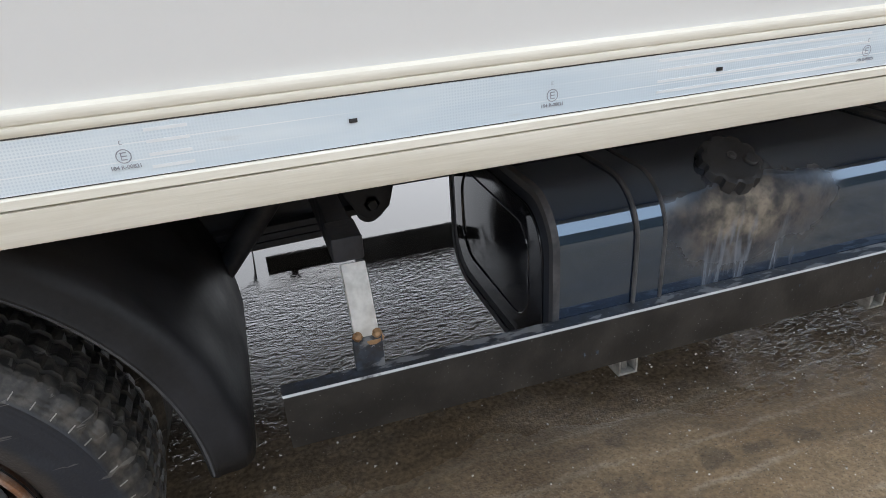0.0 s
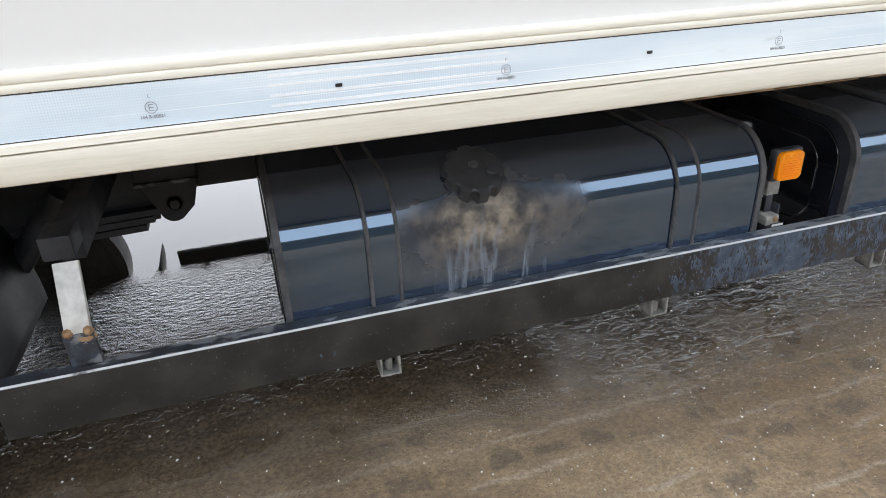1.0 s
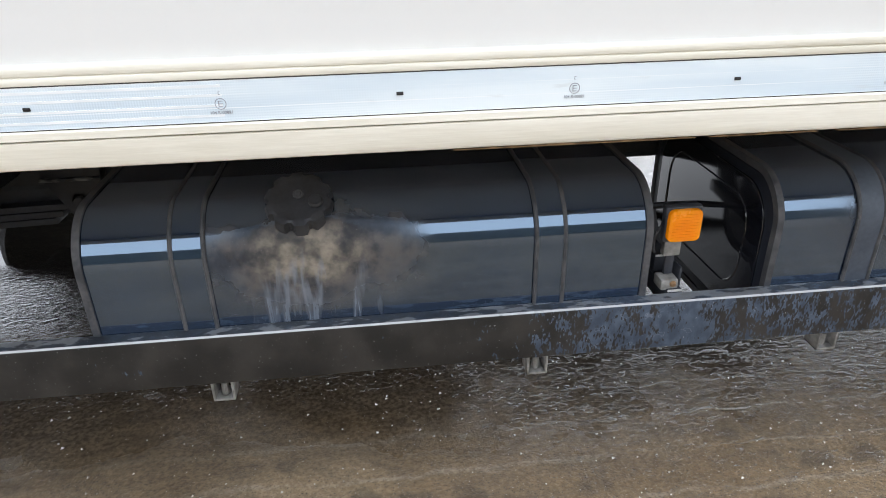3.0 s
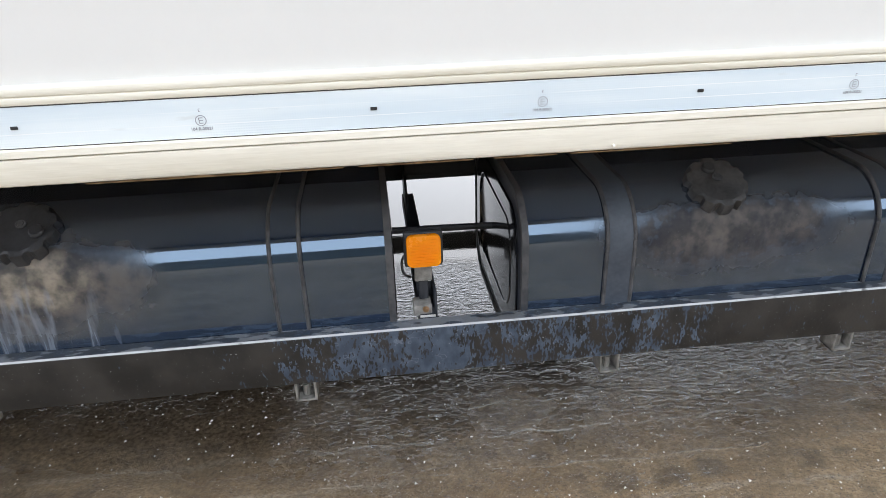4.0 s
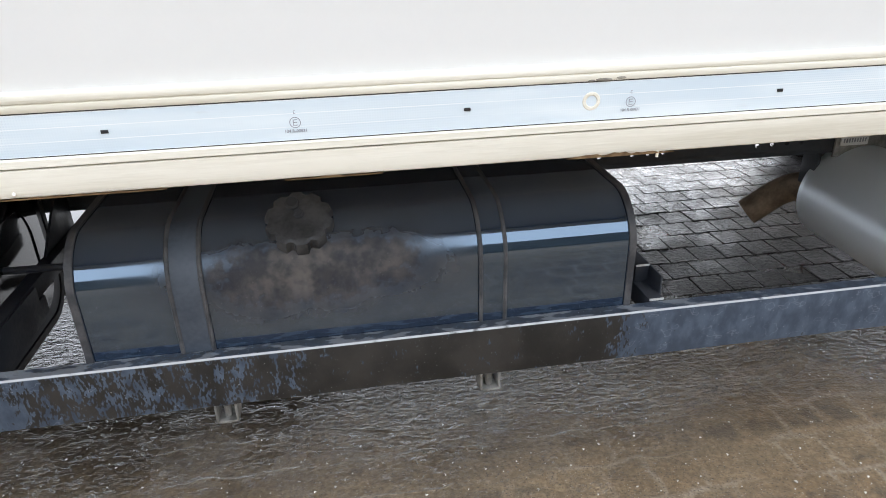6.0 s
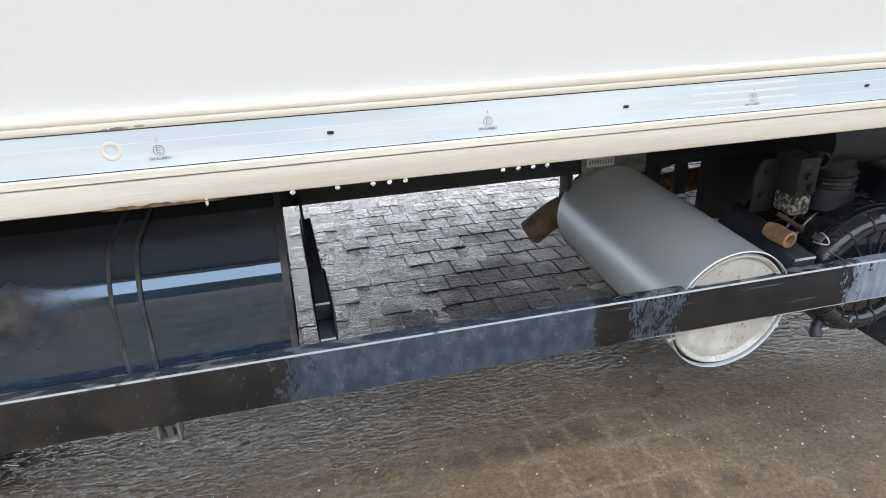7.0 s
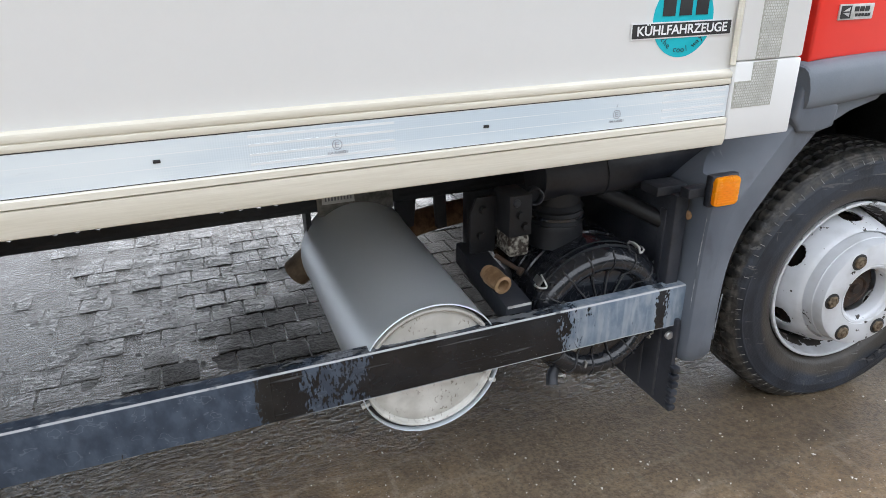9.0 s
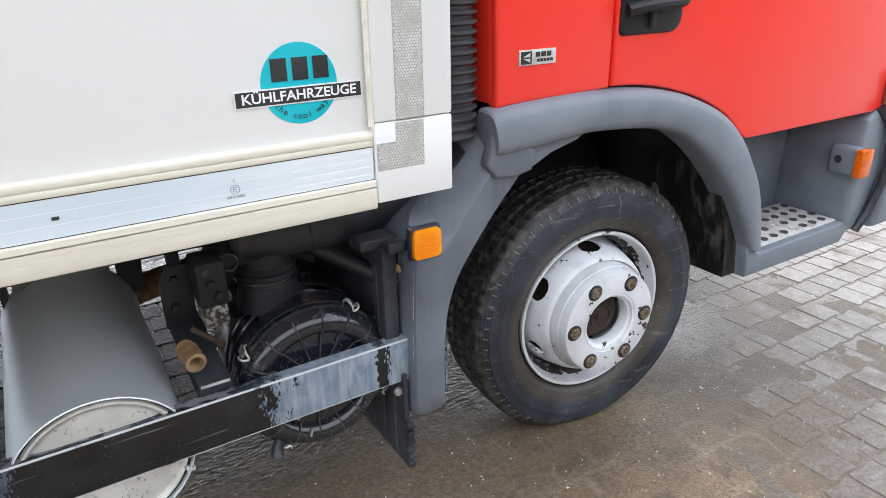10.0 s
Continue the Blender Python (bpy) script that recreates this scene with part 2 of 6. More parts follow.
def wet_ground():
    g = Graph("wet_mud")
    wet, pool = wet_factors(g)
    patch = g.step(g.noise(1.9, 8, (0.7, 1.3, 1)), 0.36, 0.66)
    grain = g.step(g.noise(85, 8), 0.3, 0.7)
    clod = g.step(g.noise(17, 8, (0.7, 1.2, 1), distort=0.4), 0.36, 0.66)
    speck = g.step(g.noise(220, 2), 0.58, 0.67)
    fleck = g.step(g.noise(300, 1, shift=(7, 3, 0)), 0.70, 0.75)
    dry = g.mix(grain, g.mix(patch, (0.146, 0.091, 0.043), (0.240, 0.165, 0.090)), g.mix(patch, (0.236, 0.158, 0.080), (0.372, 0.272, 0.162)))
    dry = g.mix(g.calc("MULTIPLY", clod, 0.28), dry, (0.064, 0.045, 0.026))
    # buried rows of pavers: pale joints, darker damp blocks between
    wob = g.calc("MULTIPLY_ADD", g.noise(7, 6), 0.075, -0.0375)
    row = g.calc("FRACT", g.calc("MULTIPLY_ADD", g.calc("ADD", g.y, wob), 1 / 0.1265, 0.5))
    off = g.calc("ABSOLUTE", g.calc("SUBTRACT", row, 0.5))
    course = g.calc("FLOOR", g.calc("MULTIPLY_ADD", g.calc("ADD", g.y, wob), 1 / 0.1265, 0.5))
    col = g.calc("FRACT", g.calc("MULTIPLY_ADD", g.calc("ADD", g.x, g.calc("MULTIPLY_ADD", g.noise(6, 5, shift=(8, 8, 0)), 0.08, -0.04)), 1 / 0.120, g.calc("MULTIPLY", course, 0.5)))
    side = g.calc("ABSOLUTE", g.calc("SUBTRACT", col, 0.5))
    seam = g.calc("MAXIMUM", g.step(off, 0.39, 0.49), g.calc("MULTIPLY", g.step(side, 0.40, 0.48), g.step(g.x, 2.2, 3.0)))
    joint = g.calc("MULTIPLY", seam, g.step(g.noise(4.2, 5, shift=(2, 0, 0)), 0.38, 0.60))
    dry = g.mix(g.calc("MULTIPLY", joint, 0.62), dry, g.mix(grain, (0.27, 0.215, 0.15), (0.42, 0.355, 0.27)))
    block = g.calc("MULTIPLY", g.calc("MULTIPLY", g.step(off, 0.36, 0.16), g.step(side, 0.42, 0.30)), g.step(g.noise(6.5, 6, (1.1, 1.3, 1), (4, 1, 0)), 0.50, 0.64))
    dry = g.mix(g.calc("MULTIPLY", block, 0.58), dry, (0.050, 0.036, 0.022))
    dry = g.mix(g.calc("MULTIPLY", speck, 0.75), dry, (0.040, 0.031, 0.023))
    dry = g.mix(g.calc("MULTIPLY", fleck, 0.7), dry, (0.55, 0.52, 0.46))
    # darker beside the truck: damp and shade put together into the colour
    moist_shade = g.calc("MULTIPLY", g.step(g.calc("ADD", g.y, g.calc("MULTIPLY_ADD", g.noise(3.4, 7, shift=(6, 0, 0)), 0.9, -0.45)), -0.30, 0.30), g.calc("MAXIMUM", g.calc("MULTIPLY", g.step(g.x, 3.5, 4.1), 1.25), g.calc("MULTIPLY", g.step(g.x, 0.95, 0.35), 0.2)))
    dry = g.mix(g.calc("MULTIPLY", moist_shade, 0.62), dry, g.mix(grain, (0.052, 0.037, 0.023), (0.115, 0.084, 0.055)))
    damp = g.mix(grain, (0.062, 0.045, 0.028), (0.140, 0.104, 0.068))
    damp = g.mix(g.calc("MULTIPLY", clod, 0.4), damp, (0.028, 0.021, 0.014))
    # forward of x 5: darker joint soil, with cab shade and wet mixed in
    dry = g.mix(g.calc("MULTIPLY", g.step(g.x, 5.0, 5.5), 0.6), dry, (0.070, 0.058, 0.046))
    # damp colour goes darker from y 0.6 to 0.9, beneath the truck
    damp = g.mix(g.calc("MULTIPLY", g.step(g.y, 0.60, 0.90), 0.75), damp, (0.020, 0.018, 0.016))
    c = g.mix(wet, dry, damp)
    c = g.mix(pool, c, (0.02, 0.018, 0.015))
    rough = g.calc("MULTIPLY_ADD", wet, -0.36, g.calc("MULTIPLY_ADD", patch, 0.2, 0.42))
    rough = g.calc("MULTIPLY_ADD", pool, g.calc("SUBTRACT", 0.02, rough), rough)
    # thin wavy ripples of wet silt running along the truck
    fold = g.calc("ABSOLUTE", g.calc("MULTIPLY_ADD", g.noise(78, 4, (0.40, 1.35, 1), distort=0.5), 2.0, -1.0))
    zone = g.calc("MULTIPLY", g.step(g.noise(2.6, 5, shift=(1, 3, 0)), 0.36, 0.56), g.step(g.noise(40, 3, (0.6, 1.2, 1)), 0.42, 0.56))
    band = g.calc("MULTIPLY", g.step(g.x, 1.1, 2.1), g.step(g.x, 3.3, 2.7))
    near = g.step(g.calc("ADD", g.y, wob), -0.15, 0.30, 0.25, 1.0)
    patches = g.calc("MULTIPLY", g.calc("MULTIPLY", zone, band), near)
    ridge = g.calc("MULTIPLY", g.step(fold, 0.050, 0.0), patches)
    rowline = g.calc("MULTIPLY", g.calc("MULTIPLY", g.step(off, 0.47, 0.497), band), g.step(g.noise(13, 4, (1, 0.3, 1)), 0.48, 0.58))
    ridge = g.calc("MAXIMUM", ridge, rowline)
    slick = g.calc("MAXIMUM", wet, g.calc("MULTIPLY", ridge, 0.85))
    rough = g.calc("MINIMUM", rough, g.calc("MULTIPLY_ADD", ridge, -0.35, 0.62))
    calm = g.calc("SUBTRACT", 1.0, g.calc("MULTIPLY", pool, g.step(g.calc("MULTIPLY_ADD", g.step(g.x, 1.05, 1.45), 0.10, g.y), 1.35, 1.65, 0.15, 0.995)))
    lumps = g.bump(g.noise(58, 8, (0.65, 1.3, 1), distort=0.3), g.calc("MULTIPLY", calm, g.calc("MULTIPLY_ADD", g.calc("MAXIMUM", g.step(g.y, 0.75, 1.0), g.calc("MULTIPLY", g.step(g.y, 0.30, 0.60), g.step(g.x, 1.9, 2.4))), 0.72, 0.08)), 0.012)
    n1 = g.bump(ridge, g.calc("MULTIPLY", calm, g.calc("MULTIPLY", slick, 1.0)), 0.022, lumps)
    n2 = g.bump(g.noise(170, 6), g.calc("MULTIPLY", calm, g.calc("MULTIPLY_ADD", wet, -0.78, 0.95)), 0.005, n1)
    far = g.step(g.y, 1.5, 2.6)
    # beads and threads of standing water, glossier than the silt
    thread = g.step(g.calc("ABSOLUTE", g.calc("MULTIPLY_ADD", g.noise(62, 3, (0.34, 1.3, 1), (3, 8, 0), 0.7), 2.0, -1.0)), 0.030, 0.004)
    broken = g.step(g.noise(34, 4, (0.7, 1.2, 1), (9, 2, 0)), 0.50, 0.56)
    bead = g.step(g.noise(175, 2, (0.75, 1.1, 1), (1, 6, 0)), 0.645, 0.70)
    soaked = g.calc("MULTIPLY", g.step(g.calc("ADD", g.x, wob), 0.9, 1.5), g.step(g.calc("ADD", g.x, wob), 3.5, 2.6))
    soaked = g.calc("MULTIPLY", soaked, g.step(g.calc("MULTIPLY_ADD", g.noise(5, 5), 0.5, g.y), 0.0, 0.55, 0.12, 1.0))
    soaked = g.calc("MAXIMUM", soaked, g.calc("MULTIPLY", g.step(g.y, 0.50, 0.80), g.step(g.x, 5.0, 4.0)))
    water = g.calc("MULTIPLY", g.calc("MAXIMUM", g.calc("MULTIPLY", thread, broken), g.calc("MULTIPLY", bead, g.step(g.noise(11, 4, shift=(4, 4, 0)), 0.42, 0.60))), soaked)
    water = g.calc("MULTIPLY", water, g.calc("SUBTRACT", 1.0, pool))
    sheen = g.calc("MULTIPLY", g.calc("MULTIPLY", wet, g.step(g.calc("MULTIPLY_ADD", g.noise(5, 6, shift=(3, 3, 0)), 0.8, g.y), 1.15, 1.75)), g.step(g.x, 2.0, 2.5, 0.0, 0.5))
    sheet = g.bump(g.noise(62, 9, (0.62, 1.25, 1), distort=0.6), 0.9, 0.014)
    g.l.new(g.bump(water, 1.0, 0.012, sheet), g.b.inputs["Coat Normal"])
    c = g.mix(g.calc("MULTIPLY", water, 0.6), c, (0.03, 0.026, 0.02))
    return g.done(c, rough, coat=g.calc("MAXIMUM", water, sheen), coat_ior=g.calc("MULTIPLY_ADD", water, 1.15, 1.52), coat_rough=0.09, spec=g.calc("MULTIPLY_ADD", g.calc("MULTIPLY", g.step(g.y, 0.45, 0.75), g.calc("SUBTRACT", 1.0, pool)), -0.30, g.calc("MULTIPLY_ADD", g.calc("MAXIMUM", pool, far), -0.1, 0.5)), ior=g.calc("MULTIPLY_ADD", pool, 0.18, 1.5), normal=n2)


def paver_stone():
    g = Graph("concrete_paver")
    wet, pool = wet_factors(g)
    tone = g.n.new("ShaderNodeObjectInfo").outputs["Random"]
    isle = g.n.new("ShaderNodeNewGeometry").outputs["Random Per Island"]
    mixed = g.calc("FRACT", g.calc("ADD", tone, isle))
    grain = g.step(g.noise(90, 7), 0.25, 0.75)
    dry = g.mix(grain, g.mix(mixed, (0.160, 0.151, 0.140), (0.215, 0.203, 0.189)), g.mix(mixed, (0.24, 0.227, 0.211), (0.305, 0.290, 0.270)))
    dry = g.mix(g.step(g.noise(4.0, 7), 0.50, 0.66), dry, (0.12, 0.10, 0.078))
    rag = g.calc("MULTIPLY_ADD", g.noise(3.0, 7), 1.6, -0.8)
    away = g.calc("SUBTRACT", g.x, g.calc("MULTIPLY", g.y, 0.45))
    mud = g.step(g.calc("ADD", away, rag), 6.20, 5.40)
    # under the cab this soil mix also stands in for shade
    mud = g.calc("MAXIMUM", mud, g.calc("MULTIPLY", g.calc("MULTIPLY", g.step(g.calc("ADD", g.y, g.calc("MULTIPLY", rag, 0.4)), 0.10, 0.50), g.step(g.x, 6.6, 5.9)), 0.75))
    fleck = g.step(g.noise(30, 8, distort=0.4), 0.38, 0.62)
    soil = g.mix(grain, (0.095, 0.074, 0.052), (0.190, 0.158, 0.122))
    dry = g.mix(g.calc("MULTIPLY", fleck, 0.30), dry, (0.13, 0.112, 0.09))
    dry = g.mix(g.calc("MULTIPLY", mud, g.calc("MULTIPLY_ADD", fleck, 0.35, 0.65)), dry, soil)
    # shade and wet under the cab, both mixed into the paver colour
    shade_soak = g.calc("MULTIPLY", g.step(g.calc("MULTIPLY_ADD", rag, 0.4, g.y), 0.05, 0.40), g.step(g.calc("MULTIPLY_ADD", rag, 0.4, g.x), 6.5, 5.8))
    dry = g.mix(g.calc("MULTIPLY", shade_soak, 0.5), dry, (0.078, 0.068, 0.057))
    flank = g.step(g.calc("MULTIPLY_ADD", g.noise(45, 5), 0.0024, g.calc("ADD", g.z, -0.0012)), -0.0006, -0.0024)
    dry = g.mix(g.calc("MULTIPLY", flank, 0.85), dry, (0.105, 0.083, 0.060))
    damp = g.mix(grain, (0.040, 0.040, 0.042), (0.105, 0.107, 0.112))
    silt = g.step(g.noise(8.5, 9, (0.9, 1.2, 1), distort=0.6), 0.48, 0.60)
    c = g.mix(wet, dry, g.mix(g.calc("MULTIPLY", silt, 0.55), damp, (0.030, 0.027, 0.024)))
    # darker and rougher towards the rail and the muffler
    near_dark = g.step(g.calc("ADD", g.calc("SUBTRACT", g.calc("MULTIPLY", g.x, 0.75), g.calc("MULTIPLY", g.y, 1.0)), g.calc("MULTIPLY_ADD", g.noise(4.5, 7, shift=(1, 1, 0)), 1.8, -0.9)), 0.80, 1.45)
    c = g.mix(g.calc("MULTIPLY", near_dark, g.calc("MULTIPLY", wet, 0.85)), c, g.mix(grain, (0.012, 0.011, 0.010), (0.050, 0.044, 0.037)))
    # thin dark creases in the wet silt, running along the truck
    fold = g.calc("ABSOLUTE", g.calc("MULTIPLY_ADD", g.noise(30, 6, (0.34, 1.5, 1), (2, 7, 0), 0.5), 2.0, -1.0))
    crease = g.calc("MULTIPLY", g.step(fold, 0.075, 0.015), g.step(g.noise(7, 5, shift=(6, 2, 0)), 0.38, 0.56))
    crease = g.calc("MULTIPLY", crease, wet)
    clot = g.step(g.noise(7.5, 6, shift=(4, 7, 0)), 0.44, 0.62)
    pit = g.calc("MULTIPLY", g.step(g.calc("MULTIPLY_ADD", clot, 0.09, g.noise(95, 5, (0.7, 1.1, 1), (5, 9, 0), 0.5)), 0.585, 0.645), wet)
    dark = g.calc("MAXIMUM", crease, pit)
    # creases and pits get their dark in the colour as well as sunk relief
    c = g.mix(g.calc("MULTIPLY", dark, 0.85), c, (0.010, 0.009, 0.008))
    rough = g.calc("MULTIPLY_ADD", wet, -0.30, g.calc("MULTIPLY_ADD", g.noise(8, 4), 0.22, 0.42))
    rough = g.calc("MULTIPLY_ADD", g.calc("MAXIMUM", dark, g.calc("MULTIPLY", near_dark, wet)), 0.30, rough)
    relief = g.calc("SUBTRACT", g.noise(62, 9, (0.62, 1.25, 1), distort=0.6), g.calc("MULTIPLY", dark, 0.5))
    n1 = g.bump(relief, g.calc("MULTIPLY_ADD", wet, 0.60, 0.15), 0.010)
    n2 = g.bump(g.noise(210, 5), 0.35, 0.004, n1)
    film = g.calc("MULTIPLY", g.calc("MULTIPLY", wet, g.calc("MULTIPLY_ADD", clot, -0.40, 0.80)), g.calc("MULTIPLY", g.calc("MULTIPLY_ADD", near_dark, -0.75, 1.0), g.calc("MULTIPLY_ADD", dark, -0.9, 1.0)))
    g.l.new(g.bump(relief, g.calc("MULTIPLY", wet, 0.85), 0.014), g.b.inputs["Coat Normal"])
    return g.done(c, rough, spec=g.calc("MULTIPLY_ADD", wet, g.calc("MULTIPLY_ADD", near_dark, -0.25, -0.10), 0.5), normal=n2, coat=film, coat_ior=1.52, coat_rough=0.17)


def rubber(name, cx, cz, k):
    """Dusty tread, blue-black sidewall, brown inner ring, pale hooked scratches."""
    g = Graph(name)
    dx, dz = g.calc("SUBTRACT", g.x, cx), g.calc("SUBTRACT", g.z, cz)
    r = g.calc("SQRT", g.calc("ADD", g.calc("MULTIPLY", dx, dx), g.calc("MULTIPLY", dz, dz)))
    r = g.calc("DIVIDE", r, k)
    rr = g.calc("MULTIPLY_ADD", g.noise(6, 5), 0.05, g.calc("ADD", r, -0.025))
    scuff = g.step(g.noise(9, 7, distort=0.6), 0.42, 0.70)
    wall = g.mix(scuff, (0.018, 0.022, 0.030), (0.042, 0.050, 0.066))
    inner = g.mix(scuff, (0.040, 0.034, 0.028), (0.075, 0.064, 0.053))
    tread = g.mix(g.step(g.noise(40, 5), 0.40, 0.66), (0.020, 0.020, 0.020), (0.075, 0.068, 0.058))
    c = g.mix(g.step(rr, 0.300, 0.278), wall, inner)
    c = g.mix(g.step(rr, 0.352, 0.362), c, tread)
    line = g.calc("MAXIMUM", g.step(g.noise(34, 3, (0.30, 1, 2.4), distort=0.8), 0.65, 0.68), g.step(g.noise(30, 3, (2.4, 1, 0.35), (4, 0, 1), distort=0.8), 0.69, 0.72))
    c = g.mix(g.calc("MULTIPLY", line, 0.5), c, (0.17, 0.165, 0.155))
    ring = g.calc("MULTIPLY", g.calc("SINE", g.calc("MULTIPLY", r, 900.0)), 0.5)
    n1 = g.bump(ring, g.step(r, 0.335, 0.345, 0.0, 0.25), 0.0015)
    return g.done(c, g.calc("MULTIPLY_ADD", scuff, 0.2, 0.42), normal=g.bump(g.noise(160, 5), 0.35, 0.003, n1))


def gloss_plastic():
    g = Graph("gloss_black_plastic")
    dust = g.calc("MULTIPLY", g.step(g.noise(16, 7, distort=0.8), 0.56, 0.76), 0.6)
    line = g.step(g.calc("ABSOLUTE", g.calc("MULTIPLY_ADD", g.noise(18, 3, distort=1.5), 2.0, -1.0)), 0.02, 0.0)
    c = g.mix(dust, (0.013, 0.015, 0.020), (0.055, 0.056, 0.060))
    c = g.mix(g.calc("MULTIPLY", line, 0.25), c, (0.25, 0.25, 0.25))
    return g.done(c, g.calc("MULTIPLY_ADD", dust, 0.45, 0.16), spec=0.7, normal=g.bump(g.noise(90, 4), 0.10, 0.002))


def fender_plastic():
    """Grey plastic, finely grained, with long pale scratches and dark smears."""
    g = Graph("scuffed_grey_plastic")
    big = g.step(g.noise(5, 6), 0.35, 0.7)
    c = g.mix(big, (0.105, 0.122, 0.150), (0.160, 0.180, 0.212))
    line = g.calc("MULTIPLY", g.step(g.noise(16, 3, (4.5, 1, 0.16)), 0.64, 0.70), g.step(g.noise(7, 4, shift=(2, 4, 0)), 0.46, 0.60))
    c = g.mix(g.calc("MULTIPLY", line, 0.32), c, (0.40, 0.41, 0.43))
    smear = g.step(g.noise(14, 6, (1.2, 1, 0.5), (3, 0, 1)), 0.60, 0.74)
    c = g.mix(g.calc("MULTIPLY", smear, 0.45), c, (0.055, 0.060, 0.070))
    return g.done(c, g.calc("MULTIPLY_ADD", big, 0.15, 0.36), normal=g.bump(g.noise(420, 3), 0.22, 0.001))


def muffler_cap():
    """Chalky enamel with a spatter of brown dirt, browner and duller above the middle."""
    g = Graph("chalky_white_cap")
    c = g.mix(g.step(g.noise(18, 6), 0.35, 0.7), (0.50, 0.49, 0.45), (0.70, 0.69, 0.65))
    spot = g.calc("MULTIPLY", g.step(g.noise(130, 3, (1, 1, 0.7)), 0.57, 0.66), g.step(g.noise(14, 4, shift=(1, 2, 0)), 0.42, 0.60))
    c = g.mix(g.calc("MULTIPLY", spot, 0.75), c, (0.16, 0.13, 0.10))
    film = g.calc("MULTIPLY", g.step(g.z, 0.43, 0.54), g.step(g.noise(9, 5), 0.3, 0.7, 0.3, 0.8))
    c = g.mix(g.calc("MULTIPLY", film, 0.6), c, (0.30, 0.275, 0.235))
    return g.done(c, g.calc("MULTIPLY_ADD", film, 0.3, 0.42), normal=g.bump(g.noise(150, 4), 0.12, 0.002))


def wheel_paint(name="silver_wheel_paint", chips=0.90):
    g = Graph(name)
    chip = g.step(g.calc("ADD", g.noise(45, 6), g.calc("MULTIPLY", g.noise(9, 4), 0.5)), chips, chips + 0.04)
    dirt = g.step(g.noise(12, 6), 0.4, 0.75)
    c = g.mix(dirt, (0.66, 0.675, 0.70), (0.50, 0.505, 0.51))
    c = g.mix(chip, c, (0.035, 0.028, 0.024))
    return g.done(c, g.calc("MULTIPLY_ADD", dirt, 0.15, 0.38), metal=0.05, normal=g.bump(g.noise(120, 3), 0.08, 0.002))


def tape_film():
    """Pale blue prismatic film: a fine lattice of cells in patches, thin white lines along it, faded blotches."""
    g = Graph("reflective_tape")
    k = 2 * math.pi / 0.0066
    lattice = g.calc("MULTIPLY", g.calc("SINE", g.calc("MULTIPLY", g.calc("ADD", g.x, g.z), k)), g.calc("SINE", g.calc("MULTIPLY", g.calc("SUBTRACT", g.x, g.z), k)))
    cells = g.calc("MULTIPLY", g.step(lattice, 0.05, 0.45), g.step(g.noise(3.2, 4, (1, 1, 2)), 0.40, 0.58))
    c = g.mix(g.step(g.noise(5, 6, (0.35, 1, 3)), 0.35, 0.68), (0.57, 0.655, 0.715), (0.73, 0.785, 0.805))
    c = g.mix(g.calc("MULTIPLY", cells, 0.42), c, (0.44, 0.52, 0.60))
    row = g.calc("FRACT", g.calc("MULTIPLY", g.calc("SUBTRACT", g.z, 0.9640), 1 / 0.01733))
    line = g.calc("MULTIPLY", g.step(g.calc("ABSOLUTE", g.calc("SUBTRACT", row, 0.5)), 0.455, 0.485), g.step(g.noise(2.2, 5, (1, 1, 6)), 0.36, 0.55))
    c = g.mix(g.calc("MULTIPLY", line, 0.8), c, (0.80, 0.82, 0.83))
    dirt = g.step(g.noise(40, 7, (0.4, 1, 2)), 0.62, 0.76)
    c = g.mix(g.calc("MULTIPLY", dirt, 0.25), c, (0.42, 0.43, 0.42))
    return g.done(c, 0.33, normal=g.bump(lattice, 0.08, 0.0005))


M_PANEL = mat("white_panel", (0.775, 0.78, 0.77), (0.79, 0.795, 0.785), (0.28, 0.38), scale=1.5, fine=60, bump=0.03)
M_CREAM = mat("aged_cream_plastic", (0.64, 0.60, 0.50), (0.79, 0.755, 0.66), (0.35, 0.55), scale=5, fine=110, bump=0.12, stretch=(0.2, 1, 4))
M_TAPE = tape_film()
M_TAPE_LINE = mat("tape_line_white", (0.70, 0.735, 0.75), (0.80, 0.815, 0.82), (0.3, 0.4), scale=14, fine=60, bump=0.0)
# the dark of the gaps beside the tape is put into this colour
M_SEAM = mat("dark_seam", (0.06, 0.055, 0.05), (0.12, 0.11, 0.10), (0.7, 0.9), scale=30)
M_INK = mat("grey_print", (0.22, 0.23, 0.26), (0.34, 0.35, 0.38), (0.5, 0.7), scale=60)
M_BLACK = mat("black_rivet", (0.01, 0.01, 0.012), (0.03, 0.03, 0.03), (0.4, 0.6))
M_TANK = mat("black_tank_end", (0.007, 0.008, 0.012), (0.018, 0.02, 0.026), (0.05, 0.11), scale=5, bump=0.02, spec=0.8)
M_TANK_END = mat("dull_black_tank_end", (0.009, 0.012, 0.02), (0.026, 0.030, 0.040), (0.38, 0.5), scale=7, bump=0.06, spec=0.4)
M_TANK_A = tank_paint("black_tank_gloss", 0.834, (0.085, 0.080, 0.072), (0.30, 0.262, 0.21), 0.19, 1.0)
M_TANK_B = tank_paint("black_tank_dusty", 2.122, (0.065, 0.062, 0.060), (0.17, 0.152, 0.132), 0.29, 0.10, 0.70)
M_RIM_EDGE = mat("dusty_grey_edge", (0.035, 0.038, 0.045), (0.09, 0.09, 0.095), (0.5, 0.8), scale=30)
M_RAIL = rail_paint()
M_FRAME = mat("chassis_black", (0.017, 0.020, 0.027), (0.042, 0.046, 0.056), (0.4, 0.75), scale=12, bump=0.2)
